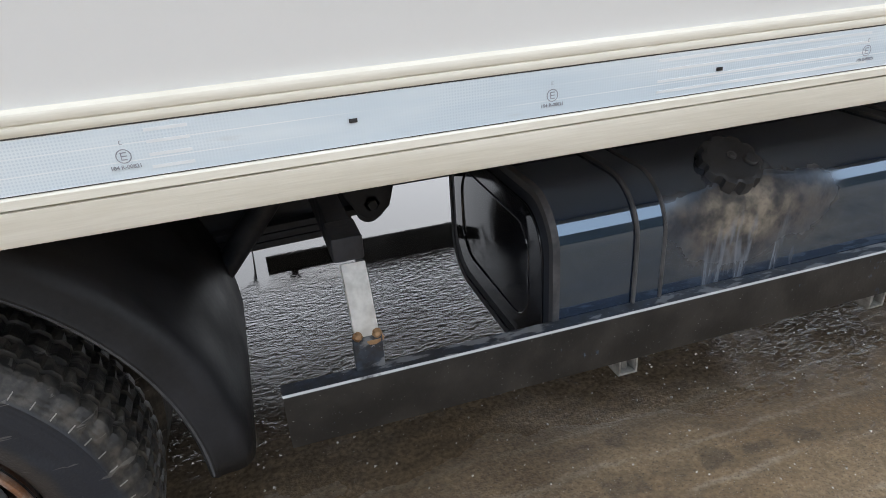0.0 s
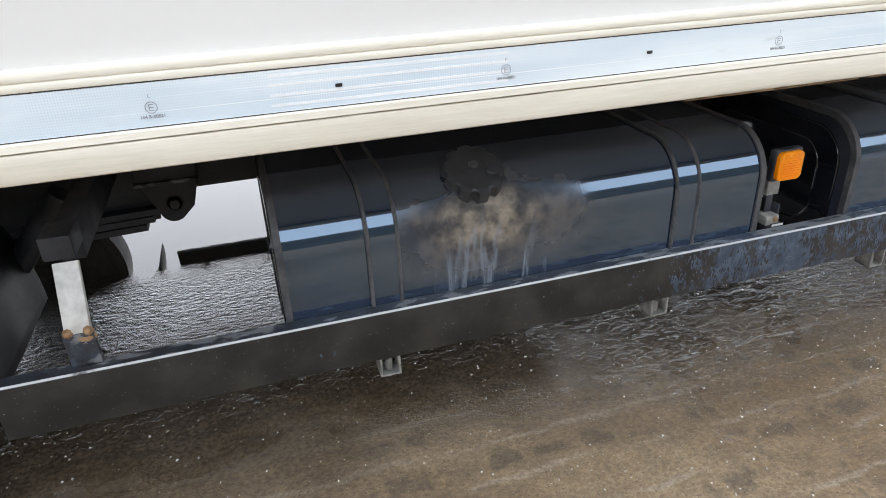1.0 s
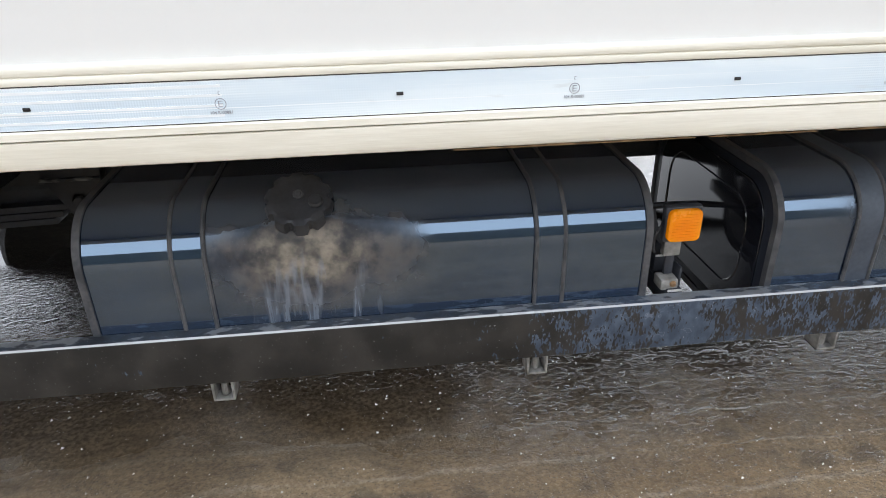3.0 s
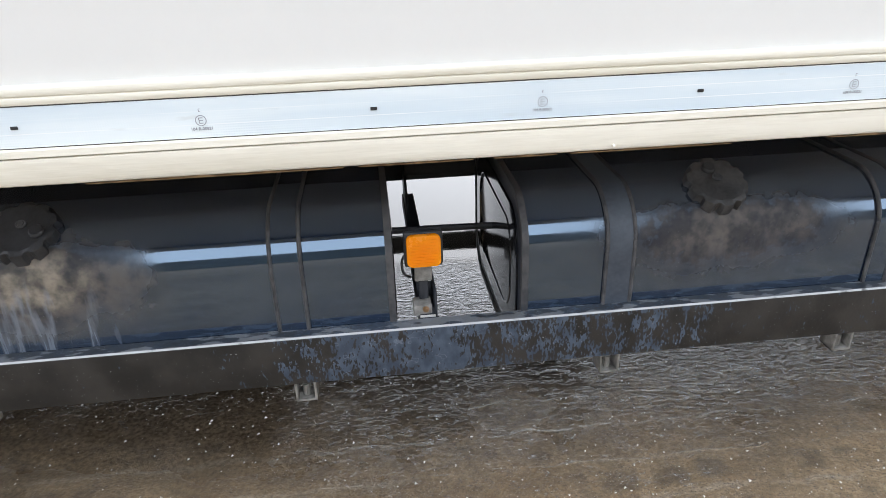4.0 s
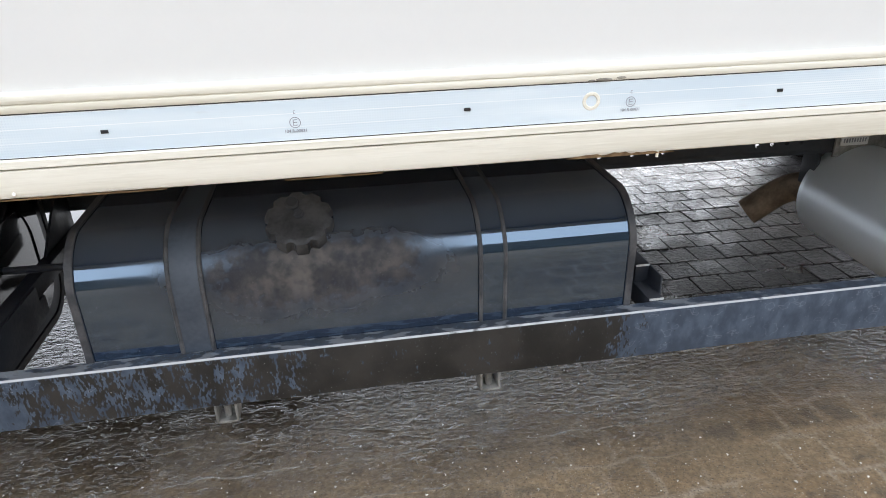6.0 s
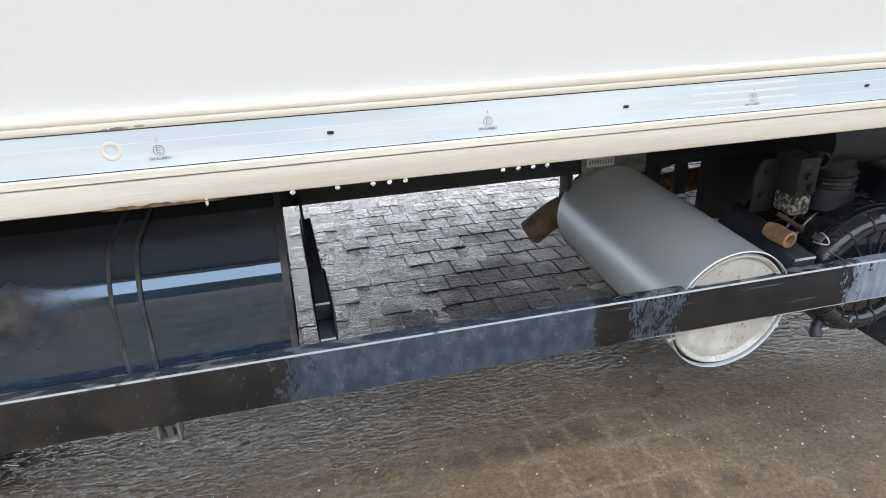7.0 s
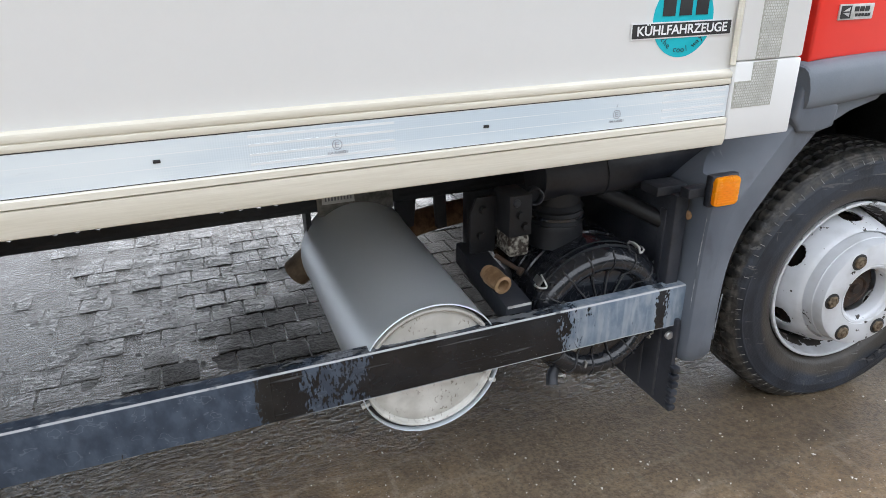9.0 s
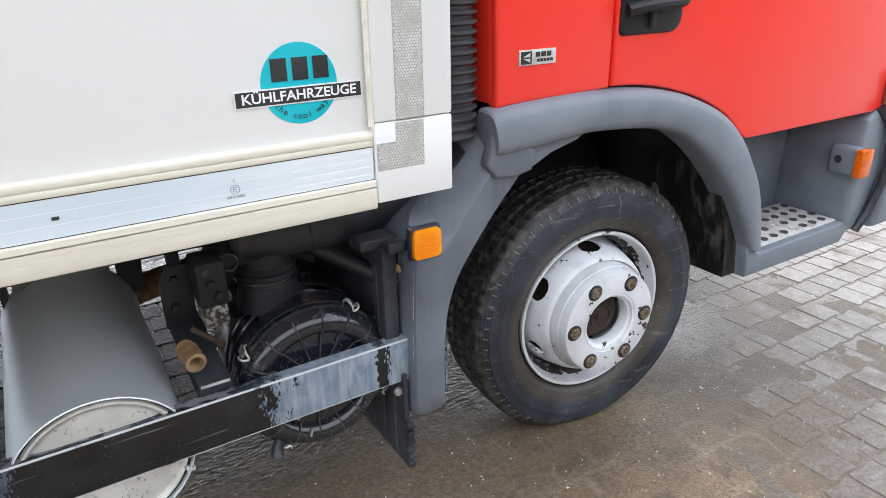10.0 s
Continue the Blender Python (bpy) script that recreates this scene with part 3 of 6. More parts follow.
M_PLASTIC = mat("black_plastic", (0.016, 0.019, 0.026), (0.042, 0.046, 0.057), (0.3, 0.6), scale=14, bump=0.15)
M_FILTER = gloss_plastic()
M_FENDER = fender_plastic()
M_WELL = wheel_paint("dirty_rim_well", 0.66)
M_GREY = mat("grey_cab_plastic", (0.140, 0.165, 0.198), (0.19, 0.215, 0.248), (0.4, 0.6), scale=10, fine=300, bump=0.12)
M_RED = mat("red_cab_paint", (0.90, 0.036, 0.022), (0.92, 0.040, 0.026), (0.3, 0.34), scale=1.5, fine=4, bump=0, coat=0.25)
M_RUBBER = rubber("tyre_rubber", 4.978, 0.370, 1.0)
M_RUBBER_B = rubber("muddy_tyre_rubber", -0.64, 0.386, 1.0)
M_WHEEL = wheel_paint()
M_LIP = wheel_paint("chipped_rim_lip", 0.88)
M_STEEL = mat("zinc_steel", (0.35, 0.35, 0.35), (0.55, 0.55, 0.55), (0.3, 0.5), metal=0.9, scale=40)
M_RUST = mat("rusty_iron", (0.10, 0.045, 0.02), (0.28, 0.17, 0.09), (0.7, 0.9), scale=40, bump=0.4)
M_BRASS = mat("dull_brass", (0.24, 0.14, 0.07), (0.42, 0.28, 0.16), (0.5, 0.8), metal=0.3, scale=40, bump=0.2)
M_MUFF = mat("aluminised_muffler", (0.66, 0.71, 0.755), (0.70, 0.755, 0.80), (0.36, 0.42), metal=0.5, scale=4, bump=0.0, contrast=(0.1, 0.9))
M_MUFFCAP = muffler_cap()
M_AMBER = mat("amber_lens", (0.93, 0.255, 0.0), (0.97, 0.32, 0.0), (0.2, 0.3), scale=20, coat=0.15)
M_TEAL = mat("teal_sticker", (0.0, 0.42, 0.50), (0.01, 0.47, 0.55), (0.3, 0.4))
M_WHITE = mat("white_print", (0.75, 0.75, 0.75), (0.82, 0.82, 0.82), (0.4, 0.5))
M_MESHTAPE = mat("grey_grip_tape", (0.36, 0.36, 0.31), (0.52, 0.52, 0.46), (0.5, 0.7), scale=150, fine=400, bump=0.3)
M_CLAMP = mat("galvanised_plate", (0.5, 0.5, 0.48), (0.7, 0.7, 0.68), (0.4, 0.6), metal=0.3, scale=40)
M_RIM_PALE = mat("dusty_pale_steel", (0.16, 0.155, 0.145), (0.34, 0.33, 0.31), (0.5, 0.8), scale=40, bump=0.2)
M_PIPE = mat("brown_tailpipe", (0.12, 0.085, 0.055), (0.26, 0.195, 0.135), (0.55, 0.75), scale=18, bump=0.15)
M_CORR = mat("corroded_aluminium", (0.035, 0.026, 0.020), (0.34, 0.33, 0.29), (0.6, 0.9), scale=75, fine=190, bump=1.0, contrast=(0.44, 0.60), bump_dist=0.006)
M_BELLOWS = mat("bellows_rubber", (0.028, 0.029, 0.032), (0.05, 0.051, 0.055), (0.4, 0.6), scale=12, bump=0.1)
M_MUDGUARD = mat("mudguard_plastic", (0.010, 0.011, 0.013), (0.022, 0.023, 0.027), (0.45, 0.6), scale=9, bump=0.12, spec=0.35)
M_DUCT = mat("dusty_duct_plastic", (0.012, 0.014, 0.020), (0.030, 0.033, 0.042), (0.35, 0.55), scale=14, bump=0.15)
M_LINER = mat("splashed_liner", (0.007, 0.007, 0.007), (0.085, 0.077, 0.068), (0.5, 0.9), scale=26, fine=110, bump=0.8, stretch=(1, 1, 0.35), contrast=(0.50, 0.72), bump_dist=0.005)
M_SCUFF = mat("scuffed_pale_grey", (0.12, 0.135, 0.16), (0.42, 0.43, 0.45), (0.5, 0.7), scale=26, fine=90, contrast=(0.42, 0.62))
M_RUST_D = mat("dark_rust", (0.02, 0.014, 0.011), (0.06, 0.035, 0.022), (0.7, 0.9), scale=40, bump=0.3)
M_RUST_RIM = mat("rusty_rim", (0.22, 0.10, 0.045), (0.45, 0.40, 0.36), (0.6, 0.8), scale=16, bump=0.3)
M_NUT = mat("rusty_nut", (0.10, 0.07, 0.045), (0.24, 0.19, 0.13), (0.5, 0.7), metal=0.4, scale=60, bump=0.2)
M_TREAD = mat("step_tread_metal", (0.56, 0.56, 0.54), (0.72, 0.72, 0.70), (0.4, 0.6), metal=0.3, scale=30, bump=0.1)
M_HOLE = mat("tread_hole_dark", (0.03, 0.03, 0.03), (0.09, 0.09, 0.09), (0.6, 0.8), scale=40)
M_AMBER_D = mat("orange_lens", (0.62, 0.085, 0.0), (0.80, 0.16, 0.0), (0.15, 0.25), scale=70, coat=0.3)
M_REDLENS = mat("dark_red_lens", (0.12, 0.02, 0.015), (0.2, 0.03, 0.02), (0.15, 0.25), scale=20, coat=0.5)
M_GRIT = mat("pale_grit", (0.20, 0.17, 0.13), (0.78, 0.75, 0.70), (0.25, 0.6), scale=60, contrast=(0.40, 0.58))
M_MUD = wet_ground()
M_PAVER = paver_stone()
M_WALL = mat("yard_backdrop", (0.03, 0.038, 0.03), (0.07, 0.08, 0.07), (0.8, 0.9), scale=0.5, bump=0)


# ---- mesh helpers ----
def link_mesh(name, bm, material, smooth=True):
    bmesh.ops.recalc_face_normals(bm, faces=bm.faces)
    me = bpy.data.meshes.new(name)
    bm.to_mesh(me)
    bm.free()
    me.materials.append(material)
    if smooth:
        me.shade_smooth()
        me.set_sharp_from_angle(angle=radians(35))
    return me


def part(name, bm, material, parent=None, label="", smooth=True):
    ob = new(name, link_mesh(name, bm, material, smooth))
    ob.parent = parent
    if label:
        tagged(ob, label)
    return ob


def box(x0, x1, y0, y1, z0, z1, bevel=0.0, bm=None, seg=2):
    own = bmesh.new()
    bmesh.ops.create_cube(own, size=1, matrix=Matrix.Translation(((x0 + x1) / 2, (y0 + y1) / 2, (z0 + z1) / 2)) @ Matrix.Diagonal((x1 - x0, y1 - y0, z1 - z0, 1)))
    if bevel:
        bmesh.ops.bevel(own, geom=own.edges[:], offset=bevel, segments=seg, affect="EDGES", profile=0.5)
    return merge(bm, own)


def merge(bm, own):
    if bm is None:
        return own
    me = bpy.data.meshes.new("tmp")
    own.to_mesh(me)
    own.free()
    bm.from_mesh(me)
    bpy.data.meshes.remove(me)
    return bm


def moved(bm, m):
    bmesh.ops.transform(bm, matrix=m, verts=bm.verts[:])
    return bm


def prism(outline, axis, a, b, bevel=0.0, bm=None, seg=2):
    """A closed outline of 2D points, extruded along an axis from a to b. x: (y, z); y: (x, z); z: (x, y)."""
    def at(p, h):
        return {"x": (h, p[0], p[1]), "y": (p[0], h, p[1]), "z": (p[0], p[1], h)}[axis]
    own = bmesh.new()
    lo = [own.verts.new(at(p, a)) for p in outline]
    hi = [own.verts.new(at(p, b)) for p in outline]
    k = len(outline)
    own.faces.new(lo)
    own.faces.new(hi[::-1])
    for i in range(k):
        own.faces.new((lo[i], hi[i], hi[(i + 1) % k], lo[(i + 1) % k]))
    if bevel:
        bmesh.ops.recalc_face_normals(own, faces=own.faces)
        rims = [e for e in own.edges if len({v in lo for v in e.verts}) == 1]
        bmesh.ops.bevel(own, geom=rims, offset=bevel, segments=seg, affect="EDGES", profile=0.5)
    return merge(bm, own)


def ribbon(path, width_a, width_b, thick, axis="x", closed=False, bm=None):
    """A strip of some thickness that follows 2D points and spans an axis from width_a to width_b. Thickness grows to the left of the path."""
    own = bmesh.new()
    k = len(path)
    rows = []
    for i, p in enumerate(path):
        q, r = path[(i - 1) % k if closed else max(i - 1, 0)], path[(i + 1) % k if closed else min(i + 1, k - 1)]
        d = Vector((r[0] - q[0], r[1] - q[1])).normalized()
        o = (p[0] - d.y * thick, p[1] + d.x * thick)
        ring = []
        for s, w in ((p, width_a), (p, width_b), (o, width_b), (o, width_a)):
            ring.append(own.verts.new({"x": (w, s[0], s[1]), "y": (s[0], w, s[1])}[axis]))
        rows.append(ring)
    for i in range(k if closed else k - 1):
        u, v = rows[i], rows[(i + 1) % k]
        for j in range(4):
            own.faces.new((u[j], u[(j + 1) % 4], v[(j + 1) % 4], v[j]))
    if not closed:
        own.faces.new(rows[0])
        own.faces.new(rows[-1][::-1])
    return merge(bm, own)


def lathe(profile, m=None, seg=48, bm=None, arc=None):
    """(radius, height) points turned round z, then moved by m."""
    own = bmesh.new()
    rings = []
    for r, h in profile:
        if r < 1e-6:
            rings.append([own.verts.new((0, 0, h))])
        else:
            rings.append([own.verts.new((r * math.cos(2 * math.pi * i / seg), r * math.sin(2 * math.pi * i / seg), h)) for i in range(seg)])
    for u, v in zip(rings, rings[1:]):
        for i in range(seg):
            j = (i + 1) % seg
            c = [u[i % len(u)], u[j % len(u)], v[j % len(v)], v[i % len(v)]]
            c = [q for n, q in enumerate(c) if q not in c[:n]]
            if len(c) > 2:
                own.faces.new(c)
    if m is not None:
        moved(own, m)
    return merge(bm, own)


def tube(points, radius, seg=12, bm=None, caps=True, waves=None):
    """A round bar or hose along 3D points."""
    pts = [Vector(p) for p in points]
    own = bmesh.new()
    rings = []
    up = Vector((0.13, 0.21, 0.97))
    for i, p in enumerate(pts):
        d = (pts[min(i + 1, len(pts) - 1)] - pts[max(i - 1, 0)]).normalized()
        a = d.cross(up)
        if a.length < 0.1:
            a = d.cross(Vector((1, 0, 0)))
        a.normalize()
        b = d.cross(a)
        r = radius if waves is None else waves(i)
        rings.append([own.verts.new(p + r * (math.cos(2 * math.pi * s / seg) * a + math.sin(2 * math.pi * s / seg) * b)) for s in range(seg)])
    for u, v in zip(rings, rings[1:]):
        for s in range(seg):
            own.faces.new((u[s], u[(s + 1) % seg], v[(s + 1) % seg], v[s]))
    if caps:
        own.faces.new(rings[0][::-1])
        own.faces.new(rings[-1])
    return merge(bm, own)


def bend(points, n=8):
    """A smooth line through control points (Catmull-Rom)."""
    p = [Vector(q) for q in points]
    p = [2 * p[0] - p[1]] + p + [2 * p[-1] - p[-2]]
    out = []
    for i in range(1, len(p) - 2):
        for s in range(n):
            t = s / n
            out.append(0.5 * (2 * p[i] + (p[i + 1] - p[i - 1]) * t + (2 * p[i - 1] - 5 * p[i] + 4 * p[i + 1] - p[i + 2]) * t * t + (3 * p[i] - 3 * p[i + 1] + p[i + 2] - p[i - 1]) * t ** 3))
    return out + [p[-2]]


def rounded(y0, y1, z0, z1, radii, n=8):
    """A rectangle's outline with a radius of its own at (y0,z0), (y1,z0), (y1,z1), (y0,z1)."""
    out = []
    for (cy, cz, a0), r in zip(((y0, z0, 180), (y1, z0, 270), (y1, z1, 0), (y0, z1, 90)), radii):
        oy, oz = cy + (r if cy == y0 else -r), cz + (r if cz == z0 else -r)
        for i in range(n + 1):
            a = radians(a0 + 90 * i / n)
            out.append((oy + r * math.cos(a), oz + r * math.sin(a)))
    return out


def along(origin, axis):
    """A frame at origin whose z runs along axis."""
    return Matrix.Translation(origin) @ Vector(axis).to_track_quat("Z", "Y").to_matrix().to_4x4()


def arc_sweep(profile, cx, cz, a0, a1, n=40, bm=None):
    """(radius, y) points swept round a line along y through (cx, cz), from a0 to a1 degrees."""
    own = bmesh.new()
    rows = []
    for i in range(n + 1):
        a = radians(a0 + (a1 - a0) * i / n)
        rows.append([own.verts.new((cx + r * math.cos(a), y, cz + r * math.sin(a))) for r, y in profile])
    for u, v in zip(rows, rows[1:]):
        for j in range(len(profile) - 1):
            own.faces.new((u[j], u[j + 1], v[j + 1], v[j]))
    return merge(bm, own)


def thicken(ob, t, off=0.0):
    m = ob.modifiers.new("thick", "SOLIDIFY")
    m.thickness, m.offset = t, off
    return ob


def refine(pts, n=4):
    return [(v.x, v.y) for v in bend([(x, z, 0) for x, z in pts], n)]


# ---- ground ----
def mud_height(x, y):
    x, y = min(max(x, -3), 10), min(max(y, -3), 7)
    big = noise.noise((x * 0.9, y * 0.9, 3.1))
    small = noise.noise((x * 6, y * 6, 7.7)) + 0.8 * noise.noise((x * 19, y * 19, 2.2))
    near = 1 / (1 + math.exp((y - 0.8) * 7)) * 1 / (1 + math.exp((x - 5.40 - 0.45 * y) * 3.5))
    puddle = 1 / (1 + math.exp((x - 2.35) * 6)) * 1 / (1 + math.exp((y - 3.4) * 3))
    cover = max(near, puddle)
    soaked = 1 / (1 + math.exp((x - 4.3) * 5))
    return -0.0035 + 0.0022 * soaked + 0.0110 * cover + 0.0045 * big * (1 - 0.8 * puddle) + 0.0018 * small * (1 - puddle)


def ground_sheet():
    def line(a, b, step):
        mid = np.arange(a, b + 1e-6, step)
        out = np.array([0.4, 1.5, 5, 15, 50, 150, 400])
        return np.concatenate((a - out[::-1], mid, b + out))
    xs, ys = line(-1.2, 8.0, 0.022), line(-1.3, 4.4, 0.022)
    verts = [(x, y, mud_height(x, y)) for y in ys for x in xs]
    w = len(xs)
    faces = [(j * w + i, j * w + i + 1, (j + 1) * w + i + 1, (j + 1) * w + i) for j in range(len(ys) - 1) for i in range(w - 1)]
    me = bpy.data.meshes.new("ground")
    me.from_pydata(verts, [], faces)
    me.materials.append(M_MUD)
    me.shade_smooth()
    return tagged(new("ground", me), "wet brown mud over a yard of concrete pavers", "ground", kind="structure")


ground = ground_sheet()
# added out of view: a dark skyline for the tank reflections
unseen_wall = part("skyline_wall", box(-40, 40, -14.3, -14, -0.1, 5.7), M_WALL, smooth=False)
tagged(unseen_wall, "unseen dark plain wall added behind the camera for reflections", "wall", kind="structure")

# ---- the truck ----
truck = tagged(new("truck"), "red box truck with a white refrigerated body and black fuel tanks", "truck")
WIDTH = 2.88

# cargo body: panel, mouldings, tape
XB0, XB1 = -3.6, 4.345
body = part("cargo_body", box(XB0, XB1 - 0.004, 0.006, WIDTH, 0.936, 3.2, 0.004), M_PANEL, truck, "white refrigerated cargo body with aged cream mouldings")
prof = [(0.02, 1.018), (-0.0012, 1.018), (-0.0020, 1.0195), (-0.0022, 1.0250), (-0.0016, 1.0268), (-0.0002, 1.0276), (-0.0002, 1.0286), (-0.0018, 1.0294), (-0.0024, 1.0320), (-0.0024, 1.0370), (-0.0014, 1.0390), (0.0006, 1.0398), (0.0034, 1.0412), (0.0058, 1.0424), (0.02, 1.0424)]
part("upper_moulding", prism(prof, "x", XB0, 4.1975), M_CREAM, body, "ridged cream plastic moulding")
# dark backing draws the shaded gap lines above and below the tape
part("tape_backing", box(XB0, 4.1975, 0.001, 0.02, 0.9625, 1.0178), M_SEAM, body, smooth=False)
prof = [(0.03, 0.962), (-0.002, 0.9622), (-0.0045, 0.9605), (-0.005, 0.9517), (0.003, 0.9512), (0.003, 0.9496), (-0.0055, 0.9490), (-0.006, 0.922), (-0.003, 0.914), (0.004, 0.911), (0.05, 0.911), (0.05, 0.9355), (0.03, 0.9355)]
part("lower_moulding", prism(prof, "x", XB0, 4.1975), M_CREAM, body, "cream lower moulding, chipped along its edge")
part("reflective_tape", box(XB0, 4.1965, -0.0007, 0.001, 0.9640, 1.0160), M_TAPE, body, "faded pale blue reflective tape", smooth=False)
# fresher stretches of the tape, with thin white lines
for a, b in ((0.47, 0.79), (-0.10, -0.06), (3.40, 3.60), (4.06, 4.19)):
    for z in (0.9725, 0.985, 0.998, 1.0095):
        part("tape_line", box(a, b, -0.0010, -0.0007, z - 0.0016, z + 0.0016), M_TAPE_LINE, body, smooth=False)

def lettering(name, words, size, m, material, parent, weight=0.0, wide=1.0, align="CENTER"):
    """Words in the built-in font, as a thin mesh in the xz plane facing -y."""
    curve = bpy.data.curves.new(name, "FONT")
    curve.body, curve.size, curve.align_x, curve.align_y = words, size, align, "CENTER"
    curve.offset, curve.extrude, curve.resolution_u = weight, 0.00015, 4
    holder = bpy.data.objects.new(name, curve)
    me = bpy.data.meshes.new_from_object(holder)
    bpy.data.objects.remove(holder)
    bpy.data.curves.remove(curve)
    me.transform(m @ Euler((radians(90), 0, 0)).to_matrix().to_4x4() @ Matrix.Diagonal((wide, 1, 1, 1)))
    me.materials.clear()
    me.materials.append(material)
    ob = new(name, me)
    ob.parent = parent
    return ob


# type-approval marks and small black prints along the tape
def approval_mark():
    bm = bmesh.new()
    def flat(x0, x1, z0, z1):
        v = [bm.verts.new((x, 0, z)) for x, z in ((x0, z0), (x1, z0), (x1, z1), (x0, z1))]
        bm.faces.new(v)
    n = 24
    for i in range(n):
        a, b = 2 * math.pi * i / n, 2 * math.pi * (i + 1) / n
        v = [bm.verts.new((r * math.cos(t), 0, r * math.sin(t))) for r, t in ((0.0062, a), (0.0072, a), (0.0072, b), (0.0062, b))]
        bm.faces.new(v)
    flat(-0.0028, -0.0017, -0.004, 0.004)
    for z in (-0.0035, 0.0, 0.0035):
        flat(-0.0017, 0.0028, z - 0.0005, z + 0.0005)
    flat(-0.0012, -0.0004, 0.0115, 0.0155)
    flat(-0.0004, 0.0014, 0.0115, 0.0121)
    flat(-0.0004, 0.0014, 0.0149, 0.0155)
    return link_mesh("approval_mark", bm, M_INK, False)


mark_mesh = approval_mark()
for k in range(-1, 9):
    m = new("approval_mark", mark_mesh)
    m.parent, m.location = body, (0.332 + 0.455 * k, -0.0013, 0.987)
    lettering("approval_number", "104 R-00821", 0.0056, Matrix.Translation((0.332 + 0.455 * k, -0.0013, 0.976)), M_INK, body, 0.00008)
    if k >= 0:
        part("black_print", box(0.102 + 0.455 * k - 0.0045, 0.102 + 0.455 * k + 0.0045, -0.0022, -0.0006, 0.988, 0.9925, 0.0006), M_BLACK, body)
part("black_print", box(-0.3575, -0.3485, -0.0022, -0.0006, 0.988, 0.9925, 0.0006), M_BLACK, body)
M_GRIME = mat("dark_grime", (0.16, 0.145, 0.12), (0.34, 0.315, 0.265), (0.7, 0.9), scale=60)
for gx, gz, gw, gh in ((2.565, 1.0195, 0.012, 0.0022), (2.590, 1.0210, 0.007, 0.0018), (2.548, 1.0188, 0.005, 0.0014)):
    part("grime_spot", moved(lathe([(0.0, 0.0006), (0.7, 0.0005), (1.0, 0.0)], None, 14), Matrix.Translation((gx, -0.0021, gz)) @ Euler((radians(90), 0, 0)).to_matrix().to_4x4() @ Matrix.Diagonal((gw, gh, 1, 1))), M_GRIME, body, "dark smear of grime")
part("glue_ring", lathe([(0.0075, 0.0), (0.0085, 0.0009), (0.0118, 0.0009), (0.0128, 0.0)], along((2.55, -0.0008, 0.991), (0, -1, 0)), 28), M_CREAM, body, "ring of old cream glue")


def chipped_edge(x0, x1, seed, deep):
    """Broken brown core along the moulding's lower edge."""
    rnd = random.Random(seed)
    bm = bmesh.new()
    xs = np.linspace(x0, x1, int((x1 - x0) / 0.008))
    prev = None
    for i, x in enumerate(xs):
        f = math.sin(math.pi * i / (len(xs) - 1)) ** 0.5
        h = f * deep * (0.0012 + 0.0045 * rnd.random())
        now = [bm.verts.new(p) for p in ((x, 0.004, 0.9106), (x, -0.0025 - 0.0012 * f, 0.9106), (x, -0.0040 - 0.0028 * f, 0.9125 + h))]
        if prev:
            for j in range(2):
                bm.faces.new((prev[j], prev[j + 1], now[j + 1], now[j]))
        prev = now
    return bm


M_CHIP = mat("broken_brown_core", (0.13, 0.075, 0.035), (0.36, 0.25, 0.14), (0.7, 0.9), scale=45, bump=0.3)
for i, (a, b) in enumerate(((1.08, 1.42), (1.44, 1.60), (1.63, 1.72), (1.74, 1.98), (2.13, 2.26), (2.52, 2.68))):
    part("chipped_edge", chipped_edge(a, b, i, 1.0 if i == 5 else 0.45), M_CHIP, body, "broken brown edge of the moulding")
part("drip", tube([(2.655, -0.003, 0.914), (2.655, -0.002, 0.905)], 0.002, 8), M_CREAM, body)
part("drip", tube([(1.80, -0.004, 0.922), (1.802, -0.0075, 0.918)], 0.002, 8), M_CREAM, body)

# front corner post
part("corner_post", box(4.199, XB1, -0.0065, 0.05, 1.0555, 3.2, 0.004), M_PANEL, body)
part("corner_foot", box(4.199, XB1, -0.0065, 0.05, 0.922, 1.0545, 0.004), M_PANEL, body)
part("corner_bead", tube([(4.196, -0.001, 1.05), (4.196, -0.001, 3.1)], 0.005, 8), M_CREAM, body)


def grip_mesh(outline_fn, x0, x1, z0, z1):
    """Honeycomb film: small raised cells inside an area."""
    bm = bmesh.new()
    p = 0.0052
    j = 0
    z = z0 + p / 2
    while z < z1 - p / 3:
        x = x0 + p / 2 + (p / 2 if j % 2 else 0)
        while x < x1 - p / 3:
            if outline_fn(x, z):
                v = [bm.verts.new((x + 0.0021 * math.cos(math.pi * i / 3 + 0.5), 0.0, z + 0.0021 * math.sin(math.pi * i / 3 + 0.5))) for i in range(6)]
                bm.faces.new(v)
            x += p
        z += p * 0.87
        j += 1
    return bm


part("grip_tape", prism([(4.238, 1.057), (4.29, 1.057), (4.29, 3.1), (4.238, 3.1)], "y", -0.0075, -0.0062), M_MESHTAPE, body, "grey honeycomb grip tape", smooth=False)
lower_grip = part("grip_tape", prism([(4.201, 0.977), (4.288, 0.977), (4.288, 1.0525), (4.236, 1.0525), (4.236, 1.022), (4.201, 1.022)], "y", -0.0075, -0.0062), M_MESHTAPE, body, "grey honeycomb grip tape", smooth=False)
cells = grip_mesh(lambda x, z: True, 4.239, 4.289, 1.058, 1.35)
cells = merge(cells, grip_mesh(lambda x, z: x > 4.237 or z < 1.02, 4.202, 4.287, 0.978, 1.052))
cell_ob = part("grip_film", moved(cells, Matrix.Translation((0, -0.0079, 0))), M_CLAMP, body, "pale honeycomb cells of the grip tape", smooth=False)
